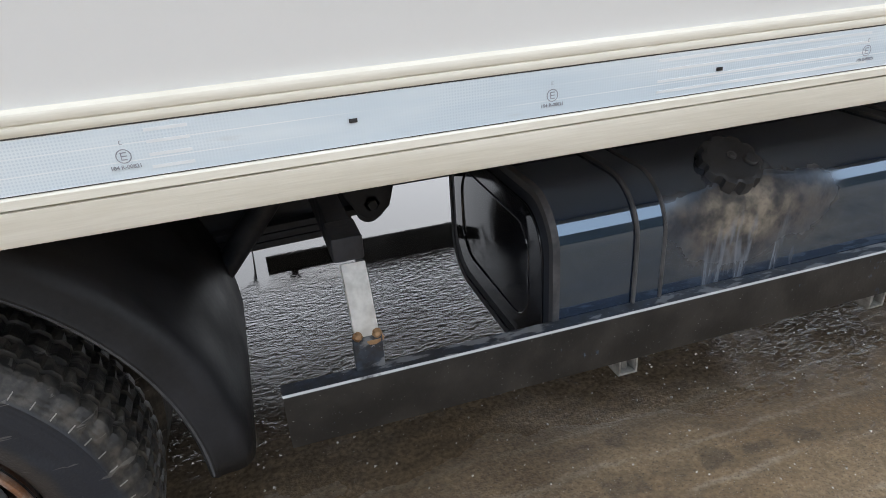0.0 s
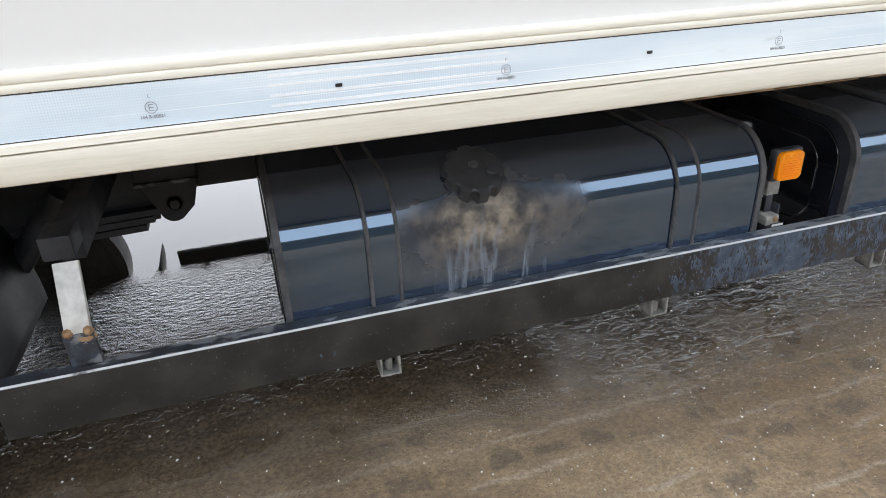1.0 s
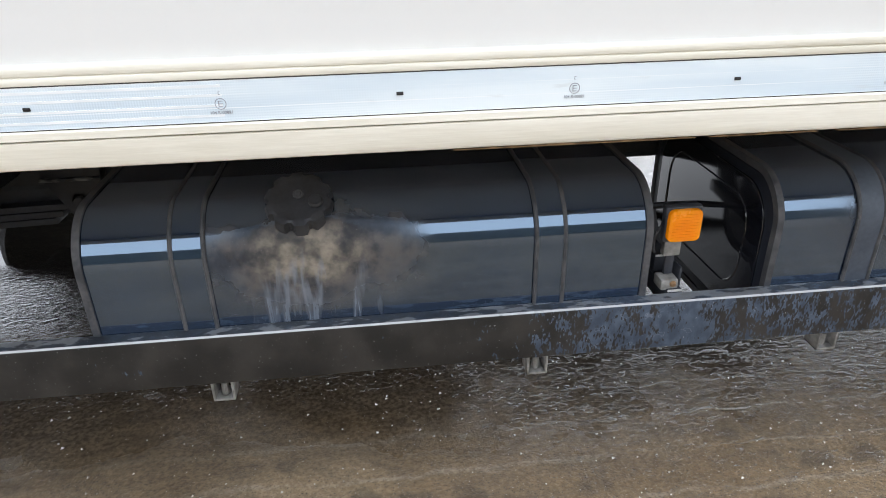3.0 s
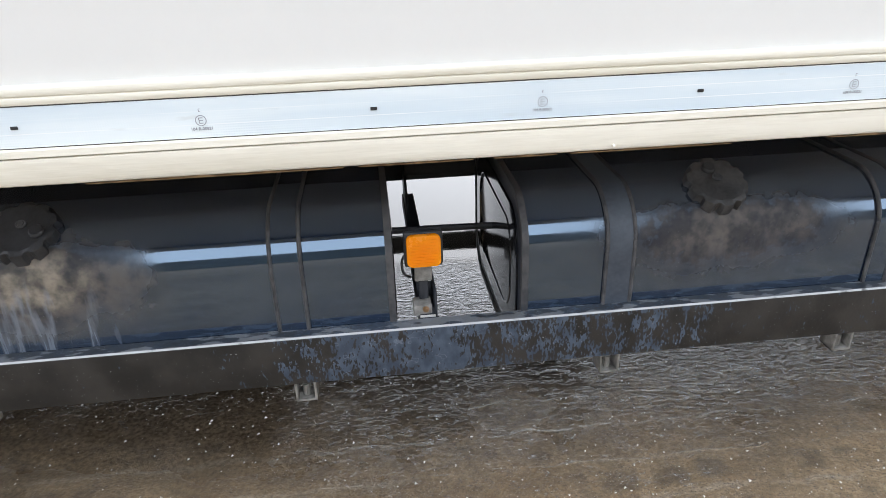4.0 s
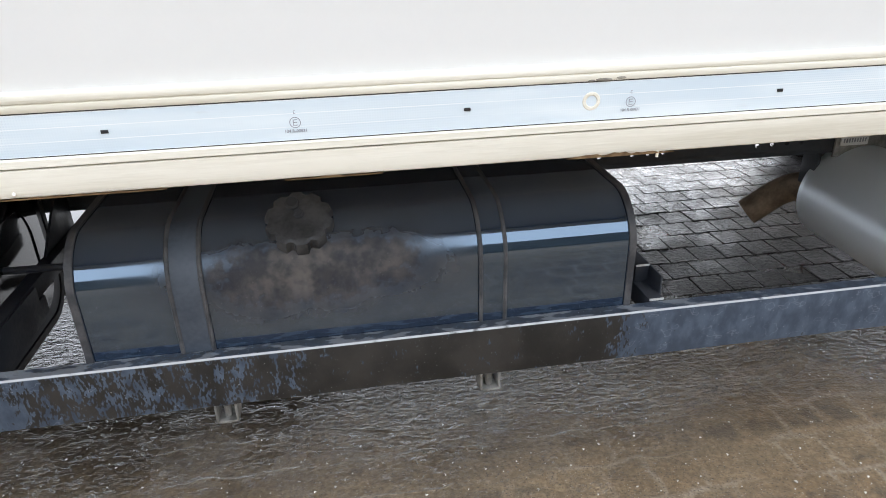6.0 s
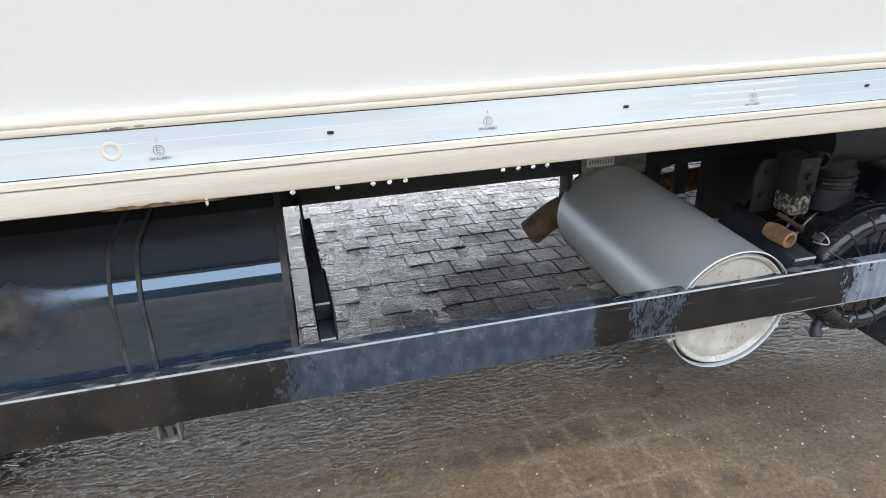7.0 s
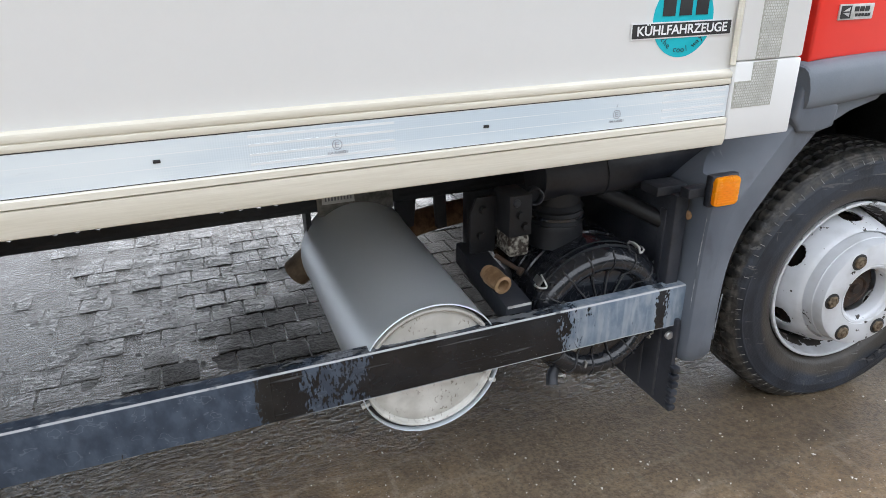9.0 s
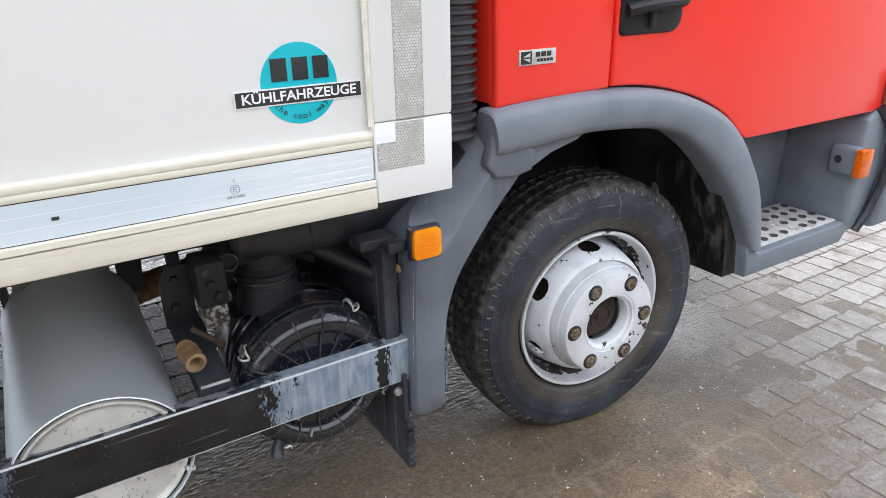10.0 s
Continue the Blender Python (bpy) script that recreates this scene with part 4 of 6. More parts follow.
tagged(cell_ob, kind="stuff")


# round sticker: a teal disc, a black strip with white blocks, dark blocks above and below
def sticker():
    disc = part("sticker", lathe([(0.0, 0.0009), (0.0585, 0.0009), (0.0585, 0.0)], along((4.088, 0.0061, 1.1265), (0, -1, 0)), 64), M_TEAL, body, "round teal sticker crossed by a black strip")
    part("strip_edge", box(3.989, 4.186, 0.0040, 0.0052, 1.0985, 1.1235), M_WHITE, disc, smooth=False)
    part("strip", box(3.991, 4.184, 0.0034, 0.0042, 1.1005, 1.1215), M_BLACK, disc, "black strip", smooth=False)
    lettering("strip_word", "K\u00dcHLFAHRZEUGE", 0.0198, Matrix.Translation((4.0875, 0.0032, 1.1108)), M_WHITE, disc, 0.0004, 1.10)
    for x in (4.046, 4.078, 4.110):
        part("dark_block", box(x, x + 0.024, 0.0044, 0.0053, 1.132, 1.164), M_BLACK, disc, smooth=False)
    words = "the cool way"
    for i, letter in enumerate(words):
        if letter != " ":
            a = radians(218 + i * 9.4)
            p = Vector((4.088 + 0.047 * math.cos(a), 0.0048, 1.1265 + 0.047 * math.sin(a)))
            lettering("small_letter", letter, 0.0135, Matrix.Translation(p) @ Matrix.Rotation(-(a + math.pi / 2), 4, "Y"), M_BLACK, disc)


sticker()

# chassis rails with a row of holes
HOLES = [2.785, 2.904, 3.0, 3.046, 3.091, 3.375, 3.422, 3.467, 3.511]
XC1 = 5.9


def chassis_rail(y0, flange):
    bm = bmesh.new()
    x = XB0
    zc, hs = 0.648, 0.014
    def quad(a, b, c, d):
        bm.faces.new([bm.verts.new((u, y0, w)) for u, w in (a, b, c, d)])
    for h in HOLES:
        quad((x, zc - hs), (h - hs, zc - hs), (h - hs, zc + hs), (x, zc + hs))
        x = h + hs
        n = 16
        ring = [(h + 0.0075 * math.cos(2 * math.pi * i / n), zc + 0.0075 * math.sin(2 * math.pi * i / n)) for i in range(n)]
        outer = []
        for i in range(n):
            c, s = math.cos(2 * math.pi * i / n), math.sin(2 * math.pi * i / n)
            k = hs / max(abs(c), abs(s))
            outer.append((h + k * c, zc + k * s))
        for i in range(n):
            j = (i + 1) % n
            quad(ring[i], outer[i], outer[j], ring[j])
    quad((x, zc - hs), (XC1, zc - hs), (XC1, zc + hs), (x, zc + hs))
    quad((XB0, 0.612), (XC1, 0.612), (XC1, zc - hs), (XB0, zc - hs))
    quad((XB0, zc + hs), (XC1, zc + hs), (XC1, 0.83), (XB0, 0.83))
    for z in (0.612, 0.83):
        v = [bm.verts.new(p) for p in ((XB0, y0, z), (XC1, y0, z), (XC1, y0 + flange, z), (XB0, y0 + flange, z))]
        bm.faces.new(v)
    bmesh.ops.remove_doubles(bm, verts=bm.verts, dist=1e-5)
    return thicken(part("chassis_rail", bm, M_FRAME, truck, "black steel chassis rail with round holes", smooth=False), 0.006)


YR = WIDTH - 0.79
chassis_rail(0.79, 0.06)
chassis_rail(YR, -0.06)
part("subframe", box(XB0, 4.3, 0.80, 0.87, 0.834, 0.935), M_FRAME, truck)
part("subframe", box(XB0, 4.3, YR - 0.08, YR - 0.01, 0.834, 0.935), M_FRAME, truck)
for cx in (-0.2, 0.55, 2.2, 3.62):
    part("cross_member", box(cx, cx + 0.08, 0.794, YR - 0.004, 0.66, 0.80, 0.006), M_FRAME, truck)
part("propshaft", tube([(-0.6, WIDTH / 2, 0.5), (3.9, WIDTH / 2, 0.62)], 0.05, 16), M_FRAME, truck)
# unseen plain mass, added to keep the space behind the filter dark
part("gearbox", box(4.40, 5.6, 0.95, 1.95, 0.42, 0.93, 0.08, seg=3), M_FRAME, truck, "plain black mass standing in for gearbox and engine")
part("underbody_panel", box(3.84, 4.5, 0.80, 0.835, 0.602, 0.90, 0.004), M_FRAME, truck)
part("underbody_panel", box(4.058, 4.5, 0.80, 0.835, 0.40, 0.6015, 0.004), M_FRAME, truck)
part("underbody_bracket", prism([(3.960, 0.601), (3.994, 0.601), (3.996, 0.50), (3.966, 0.50)], "y", 0.805, 0.83, 0.003), M_FRAME, truck)
part("underbody_bracket", prism([(3.84, 0.601), (3.902, 0.601), (3.893, 0.52), (3.84, 0.50)], "y", 0.805, 0.83, 0.003), M_FRAME, truck)

# spring hanger and leaf spring near the rear axle
part("spring_hanger", prism([(0.165, 0.70), (0.165, 0.645), (0.205, 0.575), (0.225, 0.553), (0.262, 0.550), (0.288, 0.575), (0.308, 0.645), (0.308, 0.70)], "y", 0.752, 0.786, 0.006), M_FRAME, truck, "black spring hanger plate with a bolt")
part("hanger_lip", box(0.165, 0.308, 0.742, 0.790, 0.640, 0.648, 0.002), M_RAIL, truck)
part("hanger_bolt", lathe([(0.0, 0.012), (0.012, 0.012), (0.014, 0.009), (0.014, 0.0), (0.02, 0.0)], along((0.245, 0.752, 0.588), (0, -1, 0)), 6), M_FRAME, truck)
for i in range(3):
    lo = 0.520 + 0.019 * i
    part("leaf_spring", prism([(-1.3, lo - 0.01), (-0.64, lo - 0.02), (0.21 - 0.02 * (2 - i), lo + 0.002), (0.21 - 0.02 * (2 - i), lo + 0.018), (-0.64, lo - 0.003), (-1.3, lo + 0.007)], "y", 0.765, 0.83, 0.002), M_FRAME, truck, "black steel leaf spring")
# dark filler added to close the bright gap above the spring
part("gap_filler", box(-1.2, 0.20, 0.80, 0.812, 0.535, 0.616, 0.002), M_FRAME, truck)
part("spring_eye", tube([(0.238, 0.762, 0.570), (0.238, 0.83, 0.570)], 0.032, 16), M_FRAME, truck)
part("shock_absorber", tube([(0.02, 0.72, 0.66), (-0.16, 0.74, 0.44)], 0.028, 14), M_PLASTIC, truck)
part("rear_axle", tube([(-0.64, 0.5, 0.386), (-0.64, WIDTH - 0.5, 0.386)], 0.09, 16), M_FRAME, truck)

# side guards, near and far
GUARD = [(0.185, 0.4215), (0.185, 0.5205), (0.1862, 0.5232), (0.1885, 0.525), (0.217, 0.525), (0.217, 0.5185), (0.191, 0.5185), (0.191, 0.427), (0.217, 0.427), (0.217, 0.4205), (0.1865, 0.4205)]
part("side_guard", prism(GUARD, "x", -0.03, 4.35), M_RAIL, truck, "black steel side guard worn to blue-grey primer")
part("side_guard", prism([(WIDTH - y, z) for y, z in GUARD], "x", -0.03, 4.35), M_FRAME, truck)
part("guard_end_plate", box(4.338, 4.35, 0.191, 0.235, 0.427, 0.518, 0.002), M_RAIL, truck)
part("end_bolt", lathe([(0.0, 0.008), (0.009, 0.008), (0.011, 0.005), (0.011, 0.0)], along((4.315, 0.191, 0.395), (0, -1, 0)), 10), M_STEEL, truck)

# fuel tanks
def tank_section(y0=0.218, y1=0.775, z0=0.37, z1=0.737, radii=(0.10, 0.10, 0.09, 0.088), n=12):
    """Rounded tank outline with a gently crowned top."""
    out = []
    for y, z in rounded(y0, y1, z0, z1, radii, n):
        lift = min(max((z - 0.60) / (z1 - 0.60), 0), 1)
        out.append((y, z + 0.021 * lift * max(1 - ((y - 0.53) / 0.30) ** 2, 0)))
    return [p for i, p in enumerate(out) if (Vector(p) - Vector(out[i - 1])).length > 1e-4]


TANK = tank_section()


def offset(outline, d):
    out = []
    k = len(outline)
    for i, p in enumerate(outline):
        q, r = outline[i - 1], outline[(i + 1) % k]
        t = Vector((r[0] - q[0], r[1] - q[1])).normalized()
        out.append((p[0] + t.y * d, p[1] - t.x * d))
    return out


def fuel_tank(x0, x1, cap_x, straps, paint, tab, cap_paint, slate):
    tank = part("fuel_tank", prism(TANK, "x", x0 + 0.006, x1 - 0.006), paint, truck, "glossy black steel fuel tank with a dusty stain under its cap")
    for a, b, s in ((x0, x0 + 0.013, -1), (x1 - 0.013, x1, 1)):
        part("end_rim", ribbon(offset(TANK, -0.012), a, b, -0.016, closed=True), M_RIM_EDGE, tank, "dull grey rolled rim")
        xe = x0 + 0.006 if s < 0 else x1 - 0.006
        end = offset(TANK, -0.014)
        part("tank_end", prism(end, "x", xe - 0.004, xe + 0.004, 0.003), M_TANK_END, tank, "dull black pressed tank end")
        face = offset(tank_section(0.255, 0.735, 0.41, 0.70, (0.10, 0.10, 0.09, 0.075)), 0.0)
        part("pressed_panel", prism(face, "x", xe + (0.003 if s > 0 else -0.008), xe + (0.008 if s > 0 else -0.003), 0.004, seg=3), M_TANK, tank, "glossy black pressed panel")
        loop = [(xe + 0.0080 * s, y, z) for y, z in offset(tank_section(0.31, 0.68, 0.46, 0.655, (0.07, 0.07, 0.06, 0.05)), 0.0)]
        part("pressed_bead", tube(loop + loop[:1], 0.0022, 8, caps=False), M_TANK, tank)
    for a, b in straps:
        part("strap", ribbon(offset(TANK, 0.0005), a, b, -0.003, closed=True), M_SLATE if a == slate else M_TANK_S, tank, "blue-black steel strap")
        for c in (a, b):
            pts = [(c, y, z) for y, z in offset(TANK, 0.003)]
            part("strap_edge", tube(pts + pts[:1], 0.0042, 8, caps=False), M_RIM_EDGE, tank, "grey rubber strap edge")
    axis = Vector((0, -0.46, 0.888))
    m = along((cap_x, 0.292, 0.706), axis) @ Matrix.Scale(1.2, 4)
    part("filler_neck", lathe([(0.0600, -0.03), (0.0600, 0.000), (0.0585, 0.004), (0.0555, 0.005), (0.0530, 0.003), (0.0520, -0.012)], m, 48), M_RIM_PALE, tank, "dusty grey filler neck")
    # collar coloured black for the shaded gap between neck and cap
    part("neck_throat", lathe([(0.0530, -0.010), (0.0460, -0.006), (0.0440, 0.020), (0.0001, 0.022)], m, 36), M_BLACK, tank)
    bm = bmesh.new()
    n = 60
    rings = []
    for r, h, notch in ((0.044, 0.004, 0), (0.0500, 0.012, 1), (0.0515, 0.014, 1), (0.0515, 0.031, 1), (0.049, 0.037, 0.7), (0.041, 0.0395, 0), (0.036, 0.0385, 0), (0.0001, 0.039, 0)):
        ring = []
        for i in range(n):
            cut = 0.0065 if (i % 6) in (0, 1) else 0
            rr = max(r - cut * notch, 0.0001)
            a = 2 * math.pi * i / n
            ring.append(bm.verts.new((rr * math.cos(a), rr * math.sin(a), h)))
        rings.append(ring)
    for u, v in zip(rings, rings[1:]):
        for i in range(n):
            bm.faces.new((u[i], u[(i + 1) % n], v[(i + 1) % n], v[i]))
    bmesh.ops.remove_doubles(bm, verts=bm.verts, dist=0.0003)
    lifted = m @ Matrix.Translation((0, 0, 0.006)) @ Matrix.Rotation(radians(5), 4, "X")
    part("filler_cap", moved(bm, lifted), cap_paint, tank, "dusty black notched plastic filler cap")
    part("cap_lock", lathe([(0.008, 0.038), (0.008, 0.0415), (0.0065, 0.0425), (0.0055, 0.0412), (0.0045, 0.0412), (0.0038, 0.0425), (0.0001, 0.0425)], lifted @ Matrix.Translation((0, 0.006, 0)), 24), M_RIM_EDGE, tank, "small steel key lock")
    flap = box(-0.008, 0.010, -0.006, 0.006, 0.040, 0.0445, 0.002)
    part("lock_cover", moved(lathe([(0.0, 0.046), (0.009, 0.0455), (0.011, 0.043), (0.011, 0.039)], None, 20, flap), lifted @ Matrix.Rotation(radians(tab), 4, "Z") @ Matrix.Translation((0.027, 0, 0))), M_CAP, tank)
    return tank


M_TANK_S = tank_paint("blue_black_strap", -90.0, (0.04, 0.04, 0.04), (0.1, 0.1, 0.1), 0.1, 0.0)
M_SLATE = mat("dull_slate_strap", (0.035, 0.046, 0.064), (0.075, 0.092, 0.118), (0.4, 0.6), scale=9, bump=0.08)
M_CAP_B = mat("pale_dusty_cap", (0.022, 0.024, 0.028), (0.085, 0.086, 0.090), (0.4, 0.65), scale=18, fine=150, bump=0.2)
M_CAP = mat("dusty_cap_plastic", (0.016, 0.018, 0.022), (0.046, 0.049, 0.056), (0.35, 0.6), scale=14, fine=150, bump=0.2)
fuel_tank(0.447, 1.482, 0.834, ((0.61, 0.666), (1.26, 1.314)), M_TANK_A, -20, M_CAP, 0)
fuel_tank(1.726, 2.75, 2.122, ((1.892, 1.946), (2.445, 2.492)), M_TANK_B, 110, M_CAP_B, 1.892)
part("far_tank", prism([(WIDTH - y, z) for y, z in TANK], "x", 0.447, 1.10), M_FRAME, truck, "black fuel tank on the far side")
# added block: darkens ground reflections and closes off far-side light
part("far_block", box(3.15, 4.2, WIDTH - 0.72, WIDTH - 0.22, 0.36, 0.80, 0.02), M_FRAME, truck, "plain dark block added on the far side")
part("fuel_line", tube([(1.46, 0.52, 0.583), (1.60, 0.52, 0.581), (1.74, 0.52, 0.578)], 0.008, 10), M_PLASTIC, truck, "black fuel hose joining the tanks")

# guard arms
for x in (1.535, 2.80):
    part("guard_arm", box(x - 0.008, x + 0.023, 0.29, 0.787, 0.533, 0.572, 0.003), M_FRAME, truck)
    part("guard_stub", box(x - 0.008, x + 0.024, 0.218, 0.50, 0.488, 0.531, 0.003), M_FRAME, truck)
    part("gusset", prism([(0.60, 0.573), (0.786, 0.573), (0.786, 0.72)], "x", x - 0.004, x + 0.002), M_FRAME, truck)
    part("arm_plate", box(x + 0.024, x + 0.029, 0.24, 0.46, 0.49, 0.568, 0.002), M_FRAME, truck)
    # thin pale strips drawn for the bright edges at the arm's ends
    part("arm_edge", box(x - 0.007, x + 0.022, 0.2885, 0.2905, 0.5685, 0.5730, 0.0005), M_CLAMP, truck)
    part("arm_edge", box(x - 0.007, x + 0.023, 0.2165, 0.2185, 0.5270, 0.5318, 0.0005), M_CLAMP, truck)
for k in range(5):
    part("arm_bolt", lathe([(0.0, 0.004), (0.005, 0.004), (0.006, 0.0)], along((2.8235, 0.36 + 0.055 * k, 0.560), (0, 0, 1)), 8), M_STEEL, truck)
part("guard_post", prism([(0.218, 0.50), (0.205, 0.592), (0.258, 0.695), (0.268, 0.69), (0.222, 0.592), (0.228, 0.50)], "x", 0.096, 0.136, 0.002), M_CLAMP, truck, "pale galvanised guard post")
part("rust_bloom", moved(lathe([(0.0, 0.003), (0.009, 0.003), (0.014, 0.0)], None, 9), along((0.126, 0.206, 0.580), (0, -1, 0.2)) @ Matrix.Diagonal((1.3, 0.8, 1, 1))), M_BRASS, truck, "pale rusty bloom")
part("post_foot", box(0.092, 0.140, 0.203, 0.2165, 0.526, 0.588, 0.002), M_RAIL, truck)
part("post_head", box(0.086, 0.136, 0.255, 0.33, 0.700, 0.742, 0.004), M_FRAME, truck)
part("guard_arm", box(0.092, 0.132, 0.33, 0.787, 0.665, 0.735, 0.003), M_FRAME, truck)
for dx in (-0.015, 0.016):
    part("post_bolt", lathe([(0.0, 0.007), (0.004, 0.007), (0.007, 0.003), (0.009, 0.0)], along((0.116 + dx, 0.206, 0.590), (0, -1, 0.3)), 8), M_BRASS, truck, "rusty bolt")
part("guard_arm", box(0.092, 0.132, WIDTH - 0.23, WIDTH - 0.20, 0.52, 0.72), M_FRAME, truck)

# supports under the tanks, with an open channel end
for x in (0.64, 1.285, 1.935, 2.475):
    sup = part("tank_support", box(x - 0.022, x + 0.022, 0.285, 0.75, 0.345, 0.369, 0.003), M_FRAME, truck)
    bm = box(x - 0.022, x - 0.017, 0.255, 0.30, 0.325, 0.372, 0.001)
    bm = box(x + 0.017, x + 0.022, 0.255, 0.30, 0.325, 0.372, 0.001, bm)
    bm = box(x - 0.022, x + 0.022, 0.255, 0.30, 0.325, 0.330, 0.001, bm)
    part("channel_end", bm, M_RIM_PALE, sup, "pale dusty channel end")
    part("support_bolt", lathe([(0.0, -0.032), (0.006, -0.032), (0.008, -0.026), (0.008, 0.012), (0.0, 0.012)], Matrix.Translation((x, 0.275, 0.345)), 8), M_RIM_PALE, sup)

# marker lamps
def marker_lamp(cx, y, cz, w, h, tilt=0):
    m = Matrix.Translation((cx, y, cz)) @ Matrix.Rotation(radians(tilt), 4, "Z")
    base = part("marker_lamp", moved(box(-w / 2 - 0.0045, w / 2 + 0.0045, 0.002, 0.022, -h / 2 - 0.0045, h / 2 + 0.0045, 0.006), m), M_PLASTIC, truck, "square amber side marker lamp")
    out = [(x, z) for x, z in rounded(-w / 2, w / 2, -h / 2, h / 2, (0.011,) * 4, 5)]
    part("lens", moved(prism(out, "y", -0.008, 0.008, 0.003), m), M_AMBER, base, "amber plastic lens")
    for i in range(9):
        z = -h / 2 + 0.009 + i * (h - 0.018) / 8
        part("lens_rib", moved(box(-w / 2 + 0.007, w / 2 - 0.007, -0.0092, -0.0075, z - 0.0013, z + 0.0013), m), M_AMBER, base, smooth=False)
    return base


lamp = marker_lamp(1.540, 0.218, 0.671, 0.064, 0.064)
part("lamp_bracket", box(1.522, 1.556, 0.245, 0.262, 0.592, 0.640, 0.002), M_RIM_PALE, truck, "pale metal lamp bracket")
part("lamp_stay", box(1.530, 1.548, 0.250, 0.256, 0.53, 0.60, 0.001), M_FRAME, truck)
foot = part("bracket_foot", box(1.516, 1.552, 0.224, 0.262, 0.5265, 0.550, 0.004), M_RIM_PALE, truck, "pale steel bracket foot with a rusty bolt")
part("foot_bolt", lathe([(0.0, 0.005), (0.004, 0.005), (0.006, 0.003), (0.007, 0.0)], along((1.540, 0.224, 0.541), (0, -1, 0)), 8), M_BRASS, foot, "rusty bolt")
part("lamp_wire", tube(bend([(1.515, 0.25, 0.66), (1.500, 0.245, 0.64), (1.502, 0.25, 0.61), (1.515, 0.27, 0.59)], 6), 0.0028, 6), M_RIM_EDGE, truck)
marker_lamp(4.378, 0.150, 0.758, 0.066, 0.064)
part("lamp_arm", box(4.30, 4.36, 0.17, 0.20, 0.742, 0.765, 0.004), M_PLASTIC, truck)

# muffler
def mm(y0):
    return Matrix.Translation((3.72, y0, 0.445)) @ Euler((radians(-87.2), 0, 0)).to_matrix().to_4x4() @ Matrix.Diagonal((1.045, 1.045, 1, 1))


muff = part("muffler", lathe([(0.0001, 0.030), (0.1440, 0.030), (0.1452, 0.010), (0.1452, -0.001), (0.1462, -0.0025), (0.1478, -0.001), (0.1480, 0.006), (0.1470, 0.009), (0.1465, 0.05), (0.1465, 0.60), (0.1485, 0.605), (0.1485, 0.622), (0.145, 0.628), (0.12, 0.63), (0.0001, 0.63)], mm(0.2), 72), M_MUFF, truck, "silver aluminised cylindrical muffler")
part("end_cap", lathe([(0.0001, 0.008), (0.10, 0.008), (0.120, 0.011), (0.126, 0.014), (0.129, 0.006), (0.1335, 0.003), (0.1365, 0.005), (0.1378, 0.012), (0.1378, 0.04)], mm(0.197), 72), M_MUFFCAP, muff, "chalky white muffler end cap")
# dark rings painted in for the shade of the gap at the cap
part("gap_shade_ring", lathe([(0.1375, 0.016), (0.1450, 0.016), (0.1450, 0.022), (0.1375, 0.022)], mm(0.197), 72), M_MUDGUARD, muff, "dark ring drawn for the shaded gap round the end cap")
part("seam_shadow", lathe([(0.1413, 0.014), (0.1453, 0.014), (0.1453, 0.018), (0.1413, 0.018)], mm(0.197), 72), M_BLACK, muff, "black ring drawn for the shaded seam round the cap")
part("tailpipe", tube(bend([(3.72, 0.80, 0.45), (3.705, 0.93, 0.45), (3.665, 1.02, 0.405), (3.575, 1.06, 0.318)]), 0.046, 22, caps=False), M_PIPE, muff, "rusty brown tailpipe elbow")
# black plug stands in for the pipe's unlit inside
part("pipe_mouth", tube([(3.577, 1.059, 0.320), (3.585, 1.056, 0.328)], 0.040, 22), M_BLACK, muff)
for a in (200, 335):
    p = Vector((3.72 + 0.152 * math.cos(radians(a)), 0.205, 0.445 + 0.152 * math.sin(radians(a))))
    part("band_clip", moved(box(-0.004, 0.004, -0.002, 0.008, -0.008, 0.010, 0.001), Matrix.Translation(p) @ Matrix.Rotation(radians(90 - a), 4, "Y")), M_CLAMP, muff)
part("muffler_bracket", box(3.615, 3.825, 0.776, 0.783, 0.598, 0.70, 0.002), M_RIM_PALE, truck, "pale grey muffler bracket plate")
plate = part("label_plate", box(3.628, 3.716, 0.772, 0.7755, 0.632, 0.660, 0.0005), M_WHITE, truck, "white label with dark bars")
for i in range(9):
    part("bar", box(3.636 + i * 0.0085, 3.640 + i * 0.0085, 0.7712, 0.7722, 0.641, 0.653), M_INK, plate, smooth=False)
part("exhaust_pipe", tube(bend([(3.74, 0.80, 0.475), (3.86, 0.90, 0.475), (4.1, 0.98, 0.475), (4.5, 1.0, 0.48)], 6), 0.040, 16), M_RUST, truck, "rusty exhaust pipe")
part("hanging_strap", box(3.585, 3.600, 0.80, 0.86, 0.50, 0.66, 0.002), M_FRAME, truck)

# valve block, beam and brass fitting beside the muffler
part("bracket_beam", prism([(0.236, 0.482), (0.52, 0.520), (0.52, 0.573), (0.236, 0.534)], "x", 3.905, 3.968, 0.003), M_FRAME, truck, "black steel bracket beam")
# thin pale strip drawn for the beam's bright end edge
part("beam_edge", box(3.908, 3.965, 0.2335, 0.2358, 0.529, 0.5345), M_CLAMP, truck)
part("valve_plate", prism([(3.886, 0.60), (3.948, 0.60), (3.952, 0.735), (3.902, 0.735), (3.886, 0.70)], "y", 0.385, 0.393, 0.002), M_MUDGUARD, truck)
valve = part("valve_block", box(3.948, 4.006, 0.316, 0.40, 0.655, 0.752, 0.006), M_MUDGUARD, truck, "black valve block, corroded pale at its foot")
part("corroded_foot", box(3.952, 4.002, 0.318, 0.39, 0.606, 0.656, 0.008, seg=3), M_CORR, valve, "corroded pale aluminium foot")
